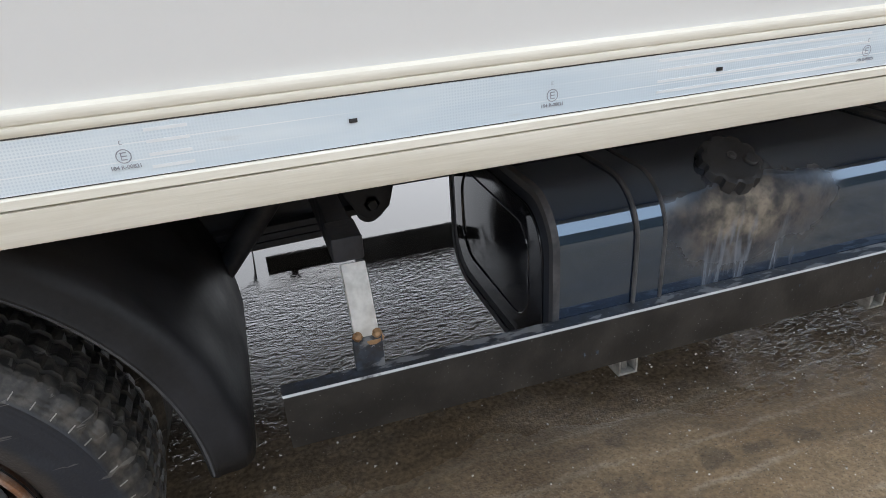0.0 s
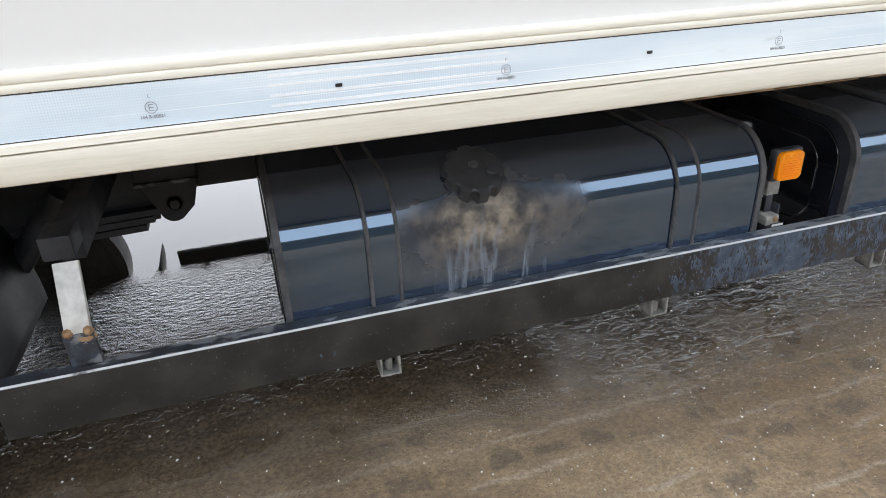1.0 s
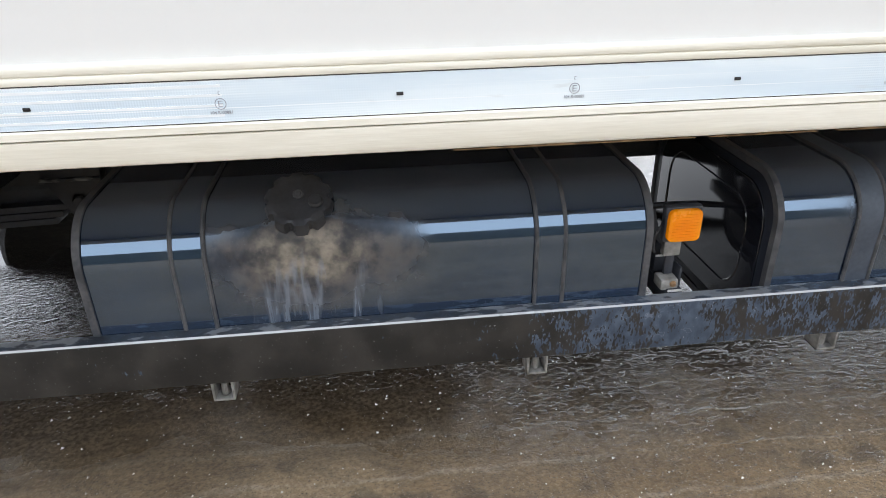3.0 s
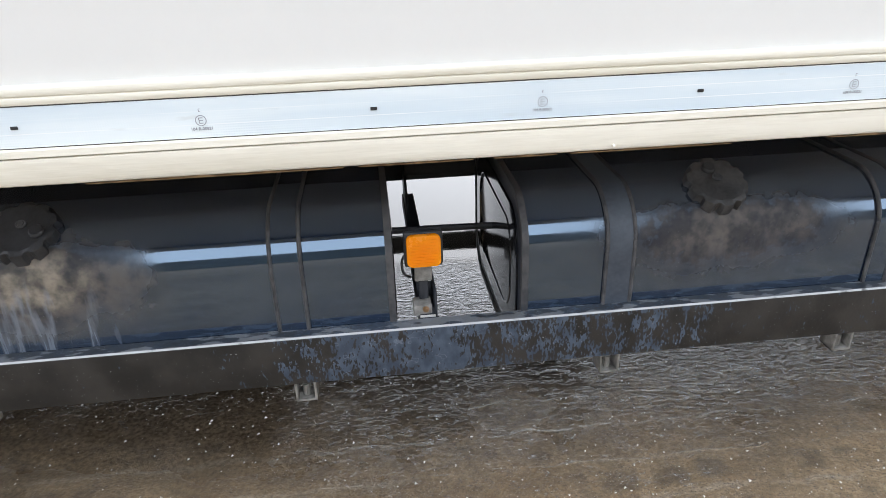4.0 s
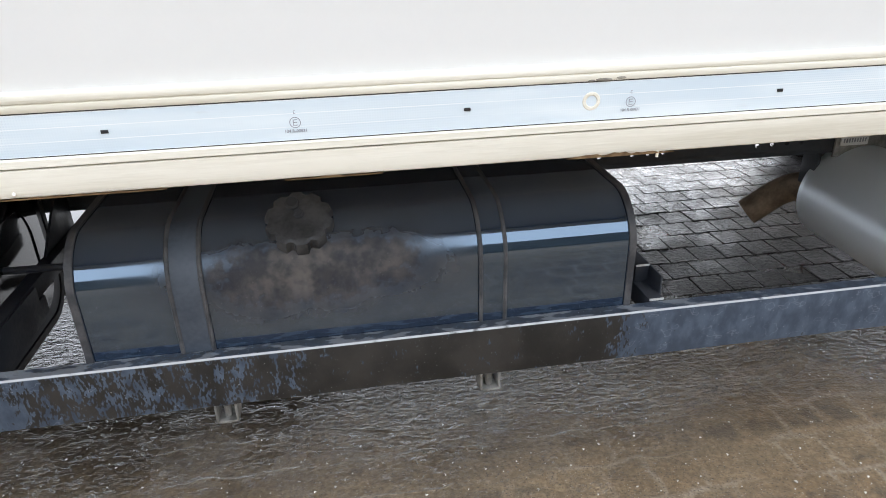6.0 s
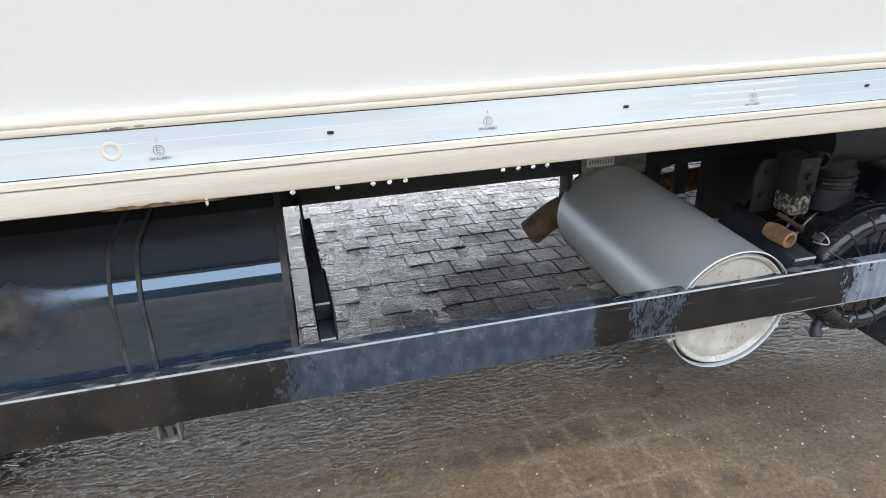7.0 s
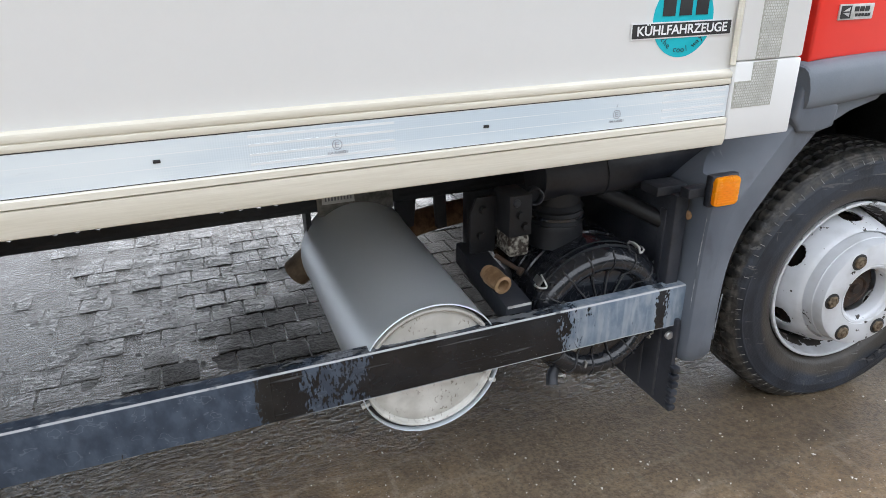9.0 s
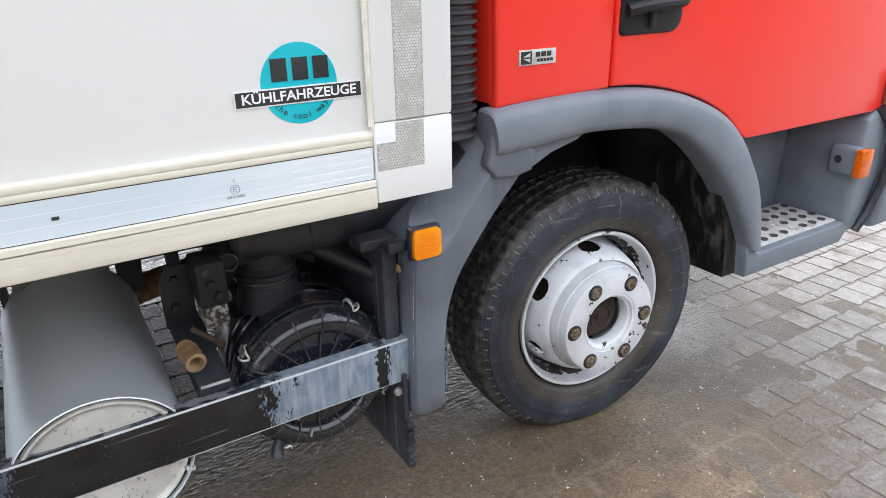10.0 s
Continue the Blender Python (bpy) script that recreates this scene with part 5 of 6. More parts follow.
part("rivet", lathe([(0.0, 0.006), (0.008, 0.004), (0.010, 0.0)], along((3.966, 0.316, 0.735), (0, -1, 0)), 10), M_FRAME, valve)
nm = along((3.906, 0.335, 0.574), (0.10, -0.98, -0.06)) @ Matrix.Diagonal((1.12, 1.12, 1.08, 1))
part("brass_fitting", lathe([(0.0, 0.0), (0.0165, 0.0), (0.0165, 0.012), (0.0195, 0.015), (0.0195, 0.036), (0.0180, 0.040), (0.0180, 0.056), (0.0190, 0.059), (0.0185, 0.063), (0.0125, 0.064), (0.011, 0.058), (0.010, 0.030), (0.0, 0.030)], nm, 24), M_BRASS, truck, "dull brass pipe fitting")
part("small_pipe", tube([(3.925, 0.335, 0.612), (3.970, 0.302, 0.580)], 0.0055, 10), M_RUST_D, truck)
part("pipe_knob", lathe([(0.0, 0.006), (0.009, 0.004), (0.010, 0.0), (0.009, -0.006)], along((3.972, 0.300, 0.578), (0.5, -0.8, -0.3)), 12), M_RUST_D, truck)
for i, p in enumerate(((3.916, 0.384, 0.706), (3.910, 0.384, 0.645), (3.973, 0.315, 0.708), (3.986, 0.315, 0.680))):
    part("valve_bolt", lathe([(0.0, 0.009), (0.008, 0.009), (0.010, 0.0)], along(p, (0, -1, 0)), 6), M_MUDGUARD, truck)

# air filter housing
AF = (4.150, 0.222, 0.459)
am = along(AF, (0.06, 1.0, 0.02)) @ Matrix.Diagonal((1.03, 1.03, 1, 1))
filt = part("air_filter", lathe([(0.163, 0.050), (0.168, 0.052), (0.168, 0.085), (0.162, 0.09), (0.162, 0.118), (0.165, 0.121), (0.165, 0.127), (0.162, 0.130), (0.162, 0.158), (0.165, 0.161), (0.165, 0.167), (0.162, 0.170), (0.160, 0.33), (0.14, 0.36), (0.0001, 0.36)], am, 64), M_FILTER, truck, "black plastic air filter housing with a ribbed lid")
lid = part("lid", lathe([(0.0001, 0.020), (0.040, 0.020), (0.044, 0.014), (0.050, 0.014), (0.054, 0.022), (0.108, 0.022), (0.114, 0.012), (0.122, 0.004), (0.134, 0.001), (0.146, 0.005), (0.156, 0.016), (0.162, 0.032), (0.167, 0.034), (0.1675, 0.046), (0.164, 0.048)], am, 72), M_FILTER, filt, "ribbed black plastic lid")
for i in range(16):
    a = 2 * math.pi * i / 16 + 0.1
    line = [am @ Matrix.Rotation(a, 4, "Z") @ Vector((r, 0, h)) for r, h in ((0.050, 0.016), (0.080, 0.0175), (0.106, 0.0175), (0.120, 0.004), (0.134, 0.0), (0.147, 0.004), (0.158, 0.017))]
    part("rib", tube(line, 0.0019, 6), M_BELLOWS, lid)
part("lid_ring", lathe([(0.044, 0.0135), (0.0455, 0.012), (0.049, 0.012), (0.0505, 0.0135)], am, 40), M_RIM_EDGE, lid, "scuffed grey ring")
for a0, a1, r0, r1 in ((-60, -52, 0.052, 0.104), (-50, -48, 0.056, 0.10), (-66, -63, 0.055, 0.085), (-40, -28, 0.045, 0.060), (-75, -73, 0.115, 0.13)):
    part("scuff_mark", moved(prism([(r0 * math.cos(radians(a0)), r0 * math.sin(radians(a0))), (r1 * math.cos(radians(a0)), r1 * math.sin(radians(a0))), (r1 * math.cos(radians(a1)), r1 * math.sin(radians(a1))), (r0 * math.cos(radians(a1)), r0 * math.sin(radians(a1)))], "z", 0.0207 if r1 < 0.11 else 0.0, 0.0215), am), M_RIM_PALE, lid, "pale scuff on the lid")
for a in (62, 150, 238, 326):
    c = am @ Matrix.Rotation(radians(-a), 4, "Z")
    loop = [c @ Vector(p) for p in ((0.166, -0.012, 0.060), (0.176, -0.013, 0.045), (0.174, -0.008, 0.024), (0.165, 0.0, 0.020), (0.174, 0.008, 0.024), (0.176, 0.013, 0.045), (0.166, 0.012, 0.060))]
    part("clip", tube(bend(loop, 4), 0.0022, 6), M_CLAMP, filt, "wire clip")
    c2 = c @ Matrix.Translation((0.172, 0, 0.05))
    part("clip_plate", moved(box(-0.002, 0.003, -0.008, 0.008, -0.016, 0.016, 0.001), c2), M_STEEL, filt)
part("drain_spout", tube(bend([(4.06, 0.27, 0.325), (4.045, 0.262, 0.305), (4.04, 0.25, 0.288)], 5), 0.014, 12), M_PLASTIC, filt)

# intake duct: ringed neck, horizontal run, bellows up behind the cab
duct = part("intake_duct", tube(bend([(4.045, 0.385, 0.775), (4.15, 0.375, 0.775), (4.30, 0.355, 0.785), (4.40, 0.335, 0.815), (4.46, 0.29, 0.88), (4.472, 0.245, 0.95)], 8), 0.066, 24), M_DUCT, truck, "black plastic intake duct")
part("neck", lathe([(0.070, 0.590), (0.068, 0.606), (0.066, 0.620), (0.065, 0.632), (0.064, 0.640), (0.0625, 0.643), (0.0665, 0.646), (0.0625, 0.650), (0.060, 0.655), (0.0625, 0.660), (0.0665, 0.664), (0.0625, 0.668), (0.060, 0.672), (0.0625, 0.676), (0.0665, 0.680), (0.0625, 0.684), (0.056, 0.69), (0.056, 0.78)], Matrix.Translation((4.105, 0.385, 0.012)), 40), M_MUDGUARD, duct)
part("hose_clamp", lathe([(0.0672, 0.694), (0.0682, 0.695), (0.0682, 0.701), (0.0672, 0.702), (0.057, 0.702), (0.057, 0.694)], Matrix.Translation((4.105, 0.385, -0.025)), 40), M_FILTER, duct, "glossy black hose clamp")
part("duct_port", lathe([(0.020, 0.0), (0.020, 0.028), (0.0175, 0.030), (0.0155, 0.028), (0.0155, 0.004), (0.0, 0.004)], along((4.022, 0.350, 0.738), (-0.25, -0.95, 0.1)), 24), M_PLASTIC, duct)
for x in (4.20, 4.27, 4.33):
    part("duct_rib", tube([(x - 0.004, 0.368, 0.778), (x + 0.004, 0.367, 0.779)], 0.0685, 24), M_DUCT, duct)
prof = []
for i in range(26):
    z = 0.955 + i * 0.0185
    prof += [(0.066, z), (0.075, z + 0.0046), (0.075, z + 0.0092), (0.066, z + 0.0138)]
part("bellows", lathe(prof, Matrix.Translation((4.472, 0.235, 0)), 36), M_BELLOWS, truck, "black rubber intake bellows")


# wheels
def wheel(cx, y_face, y_flange, y_side, label, rub, lip=None, zc=0.386, steer=0.0):
    fr = Matrix.Translation((cx, y_face, zc)) @ Matrix.Rotation(radians(-steer), 4, "Z") @ Matrix.Translation((0, -y_face, 0)) @ Euler((radians(90), 0, 0)).to_matrix().to_4x4()
    out = fr.to_3x3() @ Vector((0, 0, 1))
    w, ys = 0.215, -y_side
    side = [(0.230, ys - 0.050), (0.238, ys - 0.040), (0.2425, ys - 0.030), (0.249, ys - 0.018), (0.258, ys - 0.006), (0.264, ys - 0.003), (0.282, ys + 0.0065), (0.300, ys + 0.010), (0.318, ys + 0.0085), (0.322, ys + 0.0095), (0.326, ys + 0.0085), (0.345, ys + 0.003), (0.352, ys + 0.003), (0.356, ys - 0.001)]
    tread = [(0.366, ys - 0.008), (0.379, ys - 0.017), (0.386, ys - 0.026), (0.388, ys - 0.044), (0.380, ys - 0.046), (0.380, ys - 0.053), (0.389, ys - 0.055), (0.390, ys - 0.080), (0.381, ys - 0.082), (0.381, ys - 0.089), (0.390, ys - 0.091), (0.390, ys - 0.124), (0.381, ys - 0.126), (0.381, ys - 0.133), (0.390, ys - 0.135), (0.389, ys - 0.160), (0.380, ys - 0.162), (0.380, ys - 0.169), (0.388, ys - 0.171), (0.386, ys - 0.189), (0.379, ys - 0.198), (0.362, ys - 0.21)]
    inner = [(0.33, ys - w - 0.003), (0.27, ys - w), (0.232, ys - w + 0.02)]
    seg = 288
    bm = bmesh.new()
    rings = []
    for k, (r, h) in enumerate(side + tread + inner):
        t = k - len(side)
        ring = []
        for i in range(seg):
            shift = 1 if t in (4, 7, 8, 15, 16) else 0
            cut = (0.007 if t > 2 else 0.0035) if 0 <= t < len(tread) and (i + 2 * shift) % 4 == 0 and r > 0.3605 else 0.0
            a = 2 * math.pi * i / seg
            ring.append(bm.verts.new(((r - cut) * math.cos(a), (r - cut) * math.sin(a), h)))
        rings.append(ring)
    for u, v in zip(rings, rings[1:]):
        for i in range(seg):
            bm.faces.new((u[i], u[(i + 1) % seg], v[(i + 1) % seg], v[i]))
    moved(bm, fr)
    for v in bm.verts:
        v.co.z = max(v.co.z, 0.002)
    tyre = part("wheel", bm, rub, truck, label)
    bm = bmesh.new()
    for i in range(72):
        a = 2 * math.pi * (i + 0.62) / 72
        bm = merge(bm, moved(box(-0.007, 0.006, -0.0008, 0.0008, -0.002, 0.0012), Matrix.Rotation(a, 4, "Z") @ Matrix.Translation((0.361, 0, ys - 0.0045)) @ Matrix.Rotation(0.65, 4, "Y")))
    tagged(part("shoulder_sipes", moved(bm, fr), M_RIM_PALE, tyre, "pale dust in the shoulder cuts", smooth=False), kind="stuff")
    # raised unreadable lettering on the sidewall, as plain blocks
    bm = bmesh.new()
    for i in range(6):
        a = radians(-62 + i * 5.2)
        blk = box(-0.009, 0.009, -0.011, 0.011, 0.0, 0.0022)
        bm = merge(bm, moved(blk, Matrix.Rotation(a, 4, "Z") @ Matrix.Translation((0.300, 0, ys + 0.0095)) @ Matrix.Rotation(math.pi / 2, 4, "Z")))
    part("sidewall_blocks", moved(bm, fr), rub, tyre)
    f, d = -y_flange, -y_face
    rim = [(0.228, f - 0.02), (0.234, f - 0.002), (0.238, f + 0.012), (0.2405, f + 0.021), (0.2395, f + 0.0265), (0.2355, f + 0.0280), (0.2315, f + 0.0260), (0.2290, f + 0.019), (0.2268, f + 0.004), (0.2225, f - 0.006)]
    part("rim_lip", lathe(rim, fr, 120), lip or M_LIP, tyre, "silver painted rim lip, chipped black at its edge")
    # black strip drawn for the shade in the gap outside the lip
    part("bead_gap", lathe([(0.2385, f + 0.012), (0.2435, f + 0.014)], fr, 96), M_BLACK, tyre)
    well = [(0.2228, f - 0.0058), (0.2175, f - 0.012), (0.2135, f - 0.022), (0.2115, f - 0.035), (0.2105, f - 0.055), (0.2105, f - 0.16)]
    part("rim_well", lathe(well, fr, 96), M_WELL, tyre, "dirty chipped rim well")
    # dished disc with six hand holes
    k = 1 if d > f else -1
    shape = [(0.2095, -0.090), (0.2040, -0.068), (0.1985, -0.045), (0.1925, -0.018), (0.1870, 0.004), (0.1815, 0.024), (0.1750, 0.040), (0.1690, 0.0475), (0.1655, 0.050)]
    cone = [(r, f + k * h) for r, h in refine(shape, 10)]
    bm = bmesh.new()
    seg = 396
    rings = [[bm.verts.new((r * math.cos(2 * math.pi * i / seg), r * math.sin(2 * math.pi * i / seg), h)) for i in range(seg)] for r, h in cone]
    for j in range(len(cone) - 1):
        for i in range(seg):
            a = (2 * math.pi * (i + 0.5) / seg - math.pi / 6) % (math.pi / 3)
            a = min(a, math.pi / 3 - a) * 0.186
            s = (k * ((cone[j][1] + cone[j + 1][1]) / 2 - f) + 0.008)
            if (a / 0.0335) ** 2 + (s / 0.029) ** 2 > 1:
                bm.faces.new((rings[j][i], rings[j][(i + 1) % seg], rings[j + 1][(i + 1) % seg], rings[j + 1][i]))
    thicken(part("wheel_disc", moved(bm, fr), M_WHEEL, tyre), 0.005)
    e = cone[-1][1]
    face = [(0.1655, e), (0.1645, e - k * 0.006), (0.1615, e - k * 0.006), (0.1600, e + k * 0.003), (0.1580, (e + d) / 2 - k * 0.002), (0.1560, (e + d) / 2), (0.1545, (e + d) / 2 - k * 0.004), (0.1530, (e + d) / 2 + k * 0.001), (0.1515, d - k * 0.006), (0.1495, d - k * 0.0015), (0.146, d), (0.090, d), (0.088, d - k * 0.0025), (0.086, d - k * 0.0005), (0.080, d - k * 0.002), (0.0790, d - k * 0.008), (0.076, d - k * 0.011), (0.0730, d - k * 0.012), (0.0715, d - k * 0.015), (0.0715, d - k * 0.045)]
    part("wheel_face", lathe(face, fr, 96), M_WHEEL, tyre)
    part("brake_drum", lathe([(0.0001, f - 0.06), (0.175, f - 0.06), (0.182, f - 0.07), (0.182, f - 0.16)], fr, 48), M_RUST_D, tyre, "dark rusty brake drum")
    part("hub", lathe([(0.0001, d - k * 0.036), (0.014, d - k * 0.036), (0.017, d - k * 0.044), (0.030, d - k * 0.046), (0.033, d - k * 0.040), (0.037, d - k * 0.046), (0.055, d - k * 0.048), (0.0710, d - k * 0.06)], fr, 32), M_RUST_D, tyre, "dark rusty hub")
    for i in range(6):
        a = radians(i * 60)
        p = fr @ Vector((0.1225 * math.cos(a), 0.1225 * math.sin(a), d))
        part("washer", lathe([(0.0230, -0.001), (0.0230, 0.0010), (0.0215, 0.0016), (0.0150, 0.0012)], along(p, out), 24), M_BLACK, tyre)
        part("wheel_nut", lathe([(0.0168, 0.0), (0.0168, 0.006), (0.0150, 0.008), (0.0105, 0.008), (0.0095, 0.006), (0.0075, 0.006), (0.0065, 0.009), (0.0001, 0.010)], along(p, out), 6 if i % 2 else 18), M_NUT, tyre, "brown rusty wheel nut")
    return tyre


front = wheel(4.978, 0.1816, 0.2866, 0.2456, "worn dusty tyre on a chipped silver steel wheel", M_RUBBER, zc=0.370, steer=5.2)
wheel(-0.64, 0.345, 0.215, 0.185, "muddy rear tyre on a rusty-rimmed steel wheel", M_RUBBER_B, M_RUST_RIM)
part("rear_inner_tyre", lathe([(0.25, 0.0), (0.35, -0.005), (0.385, 0.02), (0.39, 0.10), (0.385, 0.19), (0.35, 0.21), (0.25, 0.205)], Matrix.Translation((-0.64, 0.44, 0.386)) @ Euler((radians(-90), 0, 0)).to_matrix().to_4x4(), 64), M_RUBBER, truck)
part("far_tyre", lathe([(0.0, 0.0), (0.35, -0.005), (0.385, 0.02), (0.39, 0.10), (0.385, 0.19), (0.35, 0.21), (0.0, 0.205)], Matrix.Translation((-0.64, WIDTH - 0.40, 0.386)) @ Euler((radians(-90), 0, 0)).to_matrix().to_4x4(), 48), M_RUBBER, truck)
part("far_tyre", lathe([(0.0, 0.0), (0.35, -0.005), (0.385, 0.02), (0.39, 0.10), (0.385, 0.19), (0.35, 0.21), (0.0, 0.205)], Matrix.Translation((4.957, WIDTH - 0.46, 0.386)) @ Euler((radians(-90), 0, 0)).to_matrix().to_4x4(), 48), M_RUBBER, truck)

# rear mudguard
guard_prof = [(0.476, 0.212), (0.480, 0.203), (0.487, 0.201), (0.492, 0.204), (0.520, 0.206), (0.532, 0.210), (0.541, 0.220), (0.546, 0.236), (0.548, 0.26), (0.550, 0.50), (0.550, 0.76)]
thicken(part("mudguard", arc_sweep(guard_prof, -0.64, 0.386, 0.5, 170, 56), M_MUDGUARD, truck, "black plastic mudguard over the rear wheel"), 0.005)
part("mudguard_lip", tube([(-0.64 + 0.482 * math.cos(radians(a)), 0.2015, 0.386 + 0.482 * math.sin(radians(a))) for a in range(1, 171, 4)], 0.0028, 6), M_RIM_EDGE, truck, "scuffed grey lip of the mudguard")
part("mudguard_stay", box(-0.30, -0.27, 0.60, 0.80, 0.66, 0.69, 0.003), M_FRAME, truck)
thicken(part("far_mudguard", arc_sweep([(0.55, WIDTH - 0.2), (0.55, WIDTH - 0.7)], -0.64, 0.386, -3, 170, 30), M_MUDGUARD, truck), 0.005)

# ---- cab ----
FLARE_OUT = [(4.535, 1.006), (4.56, 1.013), (4.727, 1.022), (4.921, 1.020), (5.078, 0.998), (5.2, 0.962), (5.316, 0.907), (5.40, 0.838), (5.46, 0.765), (5.515, 0.677), (5.55, 0.57), (5.57, 0.46)]
FLARE_IN = [(4.548, 0.915), (4.58, 0.914), (4.70, 0.923), (4.818, 0.930), (5.003, 0.915), (5.10, 0.893), (5.154, 0.871), (5.230, 0.823), (5.302, 0.762), (5.372, 0.690), (5.438, 0.604), (5.512, 0.478)]


def flare_mesh(outer, inner):
    """A bulged strip between two lines, rounded across."""
    bm = bmesh.new()
    cross = [(0.0, 0.19), (0.0, 0.160), (0.03, 0.145), (0.10, 0.136), (0.25, 0.130), (0.5, 0.127), (0.75, 0.129), (0.90, 0.134), (0.97, 0.142), (1.0, 0.155), (1.0, 0.20), (0.98, 0.23)]
    rows = []
    for p, q in zip(outer, inner):
        rows.append([bm.verts.new((p[0] + (q[0] - p[0]) * s, y, p[1] + (q[1] - p[1]) * s)) for s, y in cross])
    for u, v in zip(rows, rows[1:]):
        for j in range(len(cross) - 1):
            bm.faces.new((u[j], u[j + 1], v[j + 1], v[j]))
    bm.faces.new(rows[0])
    bm.faces.new(rows[-1][::-1])
    return bm


cab = part("cab", prism([(4.60, 1.03), (4.93, 1.03), (5.20, 0.97), (5.44, 0.83), (6.15, 0.83), (6.25, 0.9), (6.2, 2.6), (4.60, 2.6)], "y", 0.185, WIDTH - 0.18), M_RED, truck, "bright red painted truck cab with grey plastic trim")
part("rear_corner", prism([(4.560, 1.010), (4.600, 1.014), (4.8805, 1.022), (4.8795, 2.0), (4.545, 2.0)], "y", 0.160, 0.19, 0.007, seg=3), M_RED, cab)
part("rear_return", prism([(4.558, 1.02), (4.62, 1.02), (4.62, 2.0), (4.545, 2.0)], "y", 0.175, 0.42, 0.01, seg=3), M_RED, cab)
door_low = refine([(4.887, 1.026), (4.98, 1.020), (5.082, 1.001), (5.204, 0.966), (5.32, 0.911), (5.40, 0.846), (5.436, 0.829)], 3)
door = part("door", prism(door_low + [(6.10, 0.826), (6.18, 0.84), (6.20, 2.0), (4.886, 2.0)], "y", 0.157, 0.19, 0.006, seg=3), M_RED, cab, "red cab door")
handle = part("handle_recess", prism(rounded(4.893, 5.092, 1.136, 1.30, (0.012, 0.035, 0.03, 0.01), 6), "y", 0.149, 0.175, 0.006, seg=3), M_MUDGUARD, door, "black plastic door handle recess")
part("handle_grip", tube(bend([(4.90, 0.142, 1.19), (4.97, 0.128, 1.20), (5.06, 0.128, 1.205), (5.08, 0.145, 1.21)], 6), 0.014, 10), M_MUDGUARD, handle)
part("key_lock", box(4.975, 4.992, 0.138, 0.152, 1.150, 1.22, 0.004), M_MUDGUARD, handle)

badge = part("badge", box(4.614, 4.712, 0.1560, 0.1600, 1.093, 1.124, 0.001), M_CLAMP, cab, "small silver badge with dark blocks")
part("badge_square", box(4.618, 4.646, 0.1551, 0.1562, 1.096, 1.121), M_BLACK, badge, smooth=False)
part("badge_arrow", prism([(4.623, 1.110), (4.641, 1.118), (4.641, 1.110)], "y", 0.1545, 0.1553), M_CLAMP, badge, smooth=False)
part("badge_arrow", prism([(4.623, 1.107), (4.641, 1.107), (4.641, 1.099)], "y", 0.1545, 0.1553), M_CLAMP, badge, smooth=False)
for i in range(3):
    part("badge_block", box(4.656 + i * 0.015, 4.668 + i * 0.015, 0.1551, 0.1562, 1.109, 1.119), M_BLACK, badge, smooth=False)
for i in range(5):
    part("badge_block", box(4.660 + i * 0.009, 4.667 + i * 0.009, 0.1551, 0.1562, 1.099, 1.105), M_BLACK, badge, smooth=False)

part("wheel_arch", flare_mesh(refine(FLARE_OUT), refine(FLARE_IN)), M_GREY, cab, "grey plastic wheel arch flare")
thicken(part("arch_liner", arc_sweep([(0.545, 0.20), (0.552, 0.30), (0.552, 0.75)], 4.957, 0.40, -2.5, 172, 48), M_LINER, cab, "black mud-splashed arch liner"), 0.005)
part("arch_back", prism([(4.45, 0.60), (5.5, 0.60), (5.46, 0.80), (5.2, 0.93), (4.7, 0.93)], "y", 0.74, 0.76), M_FRAME, cab)
part("arch_tab", prism([(4.645, 0.915), (4.82, 0.930), (4.80, 0.915), (4.72, 0.895), (4.67, 0.872), (4.65, 0.868)], "y", 0.165, 0.185, 0.003), M_GREY, cab)

# fender behind the wheel
fender_line = refine([(4.340, 0.345), (4.343, 0.55), (4.350, 0.715), (4.362, 0.765), (4.400, 0.812), (4.45, 0.875), (4.515, 0.965), (4.56, 0.99)], 3)
inner_line = refine([(4.427, 0.342), (4.430, 0.48), (4.440, 0.568), (4.468, 0.645), (4.514, 0.713), (4.575, 0.790), (4.641, 0.862), (4.652, 0.912)], 3)


def fender_mesh():
    bm = bmesh.new()
    cross = [(0.0, 0.42), (0.0, 0.20), (0.02, 0.172), (0.08, 0.158), (0.2, 0.152), (0.5, 0.150), (0.8, 0.153), (0.93, 0.160), (0.99, 0.175), (1.0, 0.20), (1.0, 0.26)]
    def back(s, z):
        k = min(max((z - 0.765) / 0.04, 0), 1)
        return 0.085 * k * max(0.45 - s, 0) / 0.45 if 0 < s < 0.45 else 0.04 * k if s == 0 else 0
    cross = cross[:5] + [(0.42, 0.1505), (0.46, 0.150)] + cross[5:]
    rows = [[bm.verts.new((p[0] + (q[0] - p[0]) * s, min(y + back(s, p[1]), 0.45), p[1] + (q[1] - p[1]) * s)) for s, y in cross] for p, q in zip(fender_line, inner_line)]
    low = [bm.verts.new((v.co.x + (0.006 if i < 5 else -0.006), v.co.y + 0.012, v.co.z - 0.020)) for i, v in enumerate(rows[0])]
    for u, v in zip([low] + rows, rows):
        for j in range(len(cross) - 1):
            bm.faces.new((u[j], u[j + 1], v[j + 1], v[j]))
    bm.faces.new(low)
    return bm


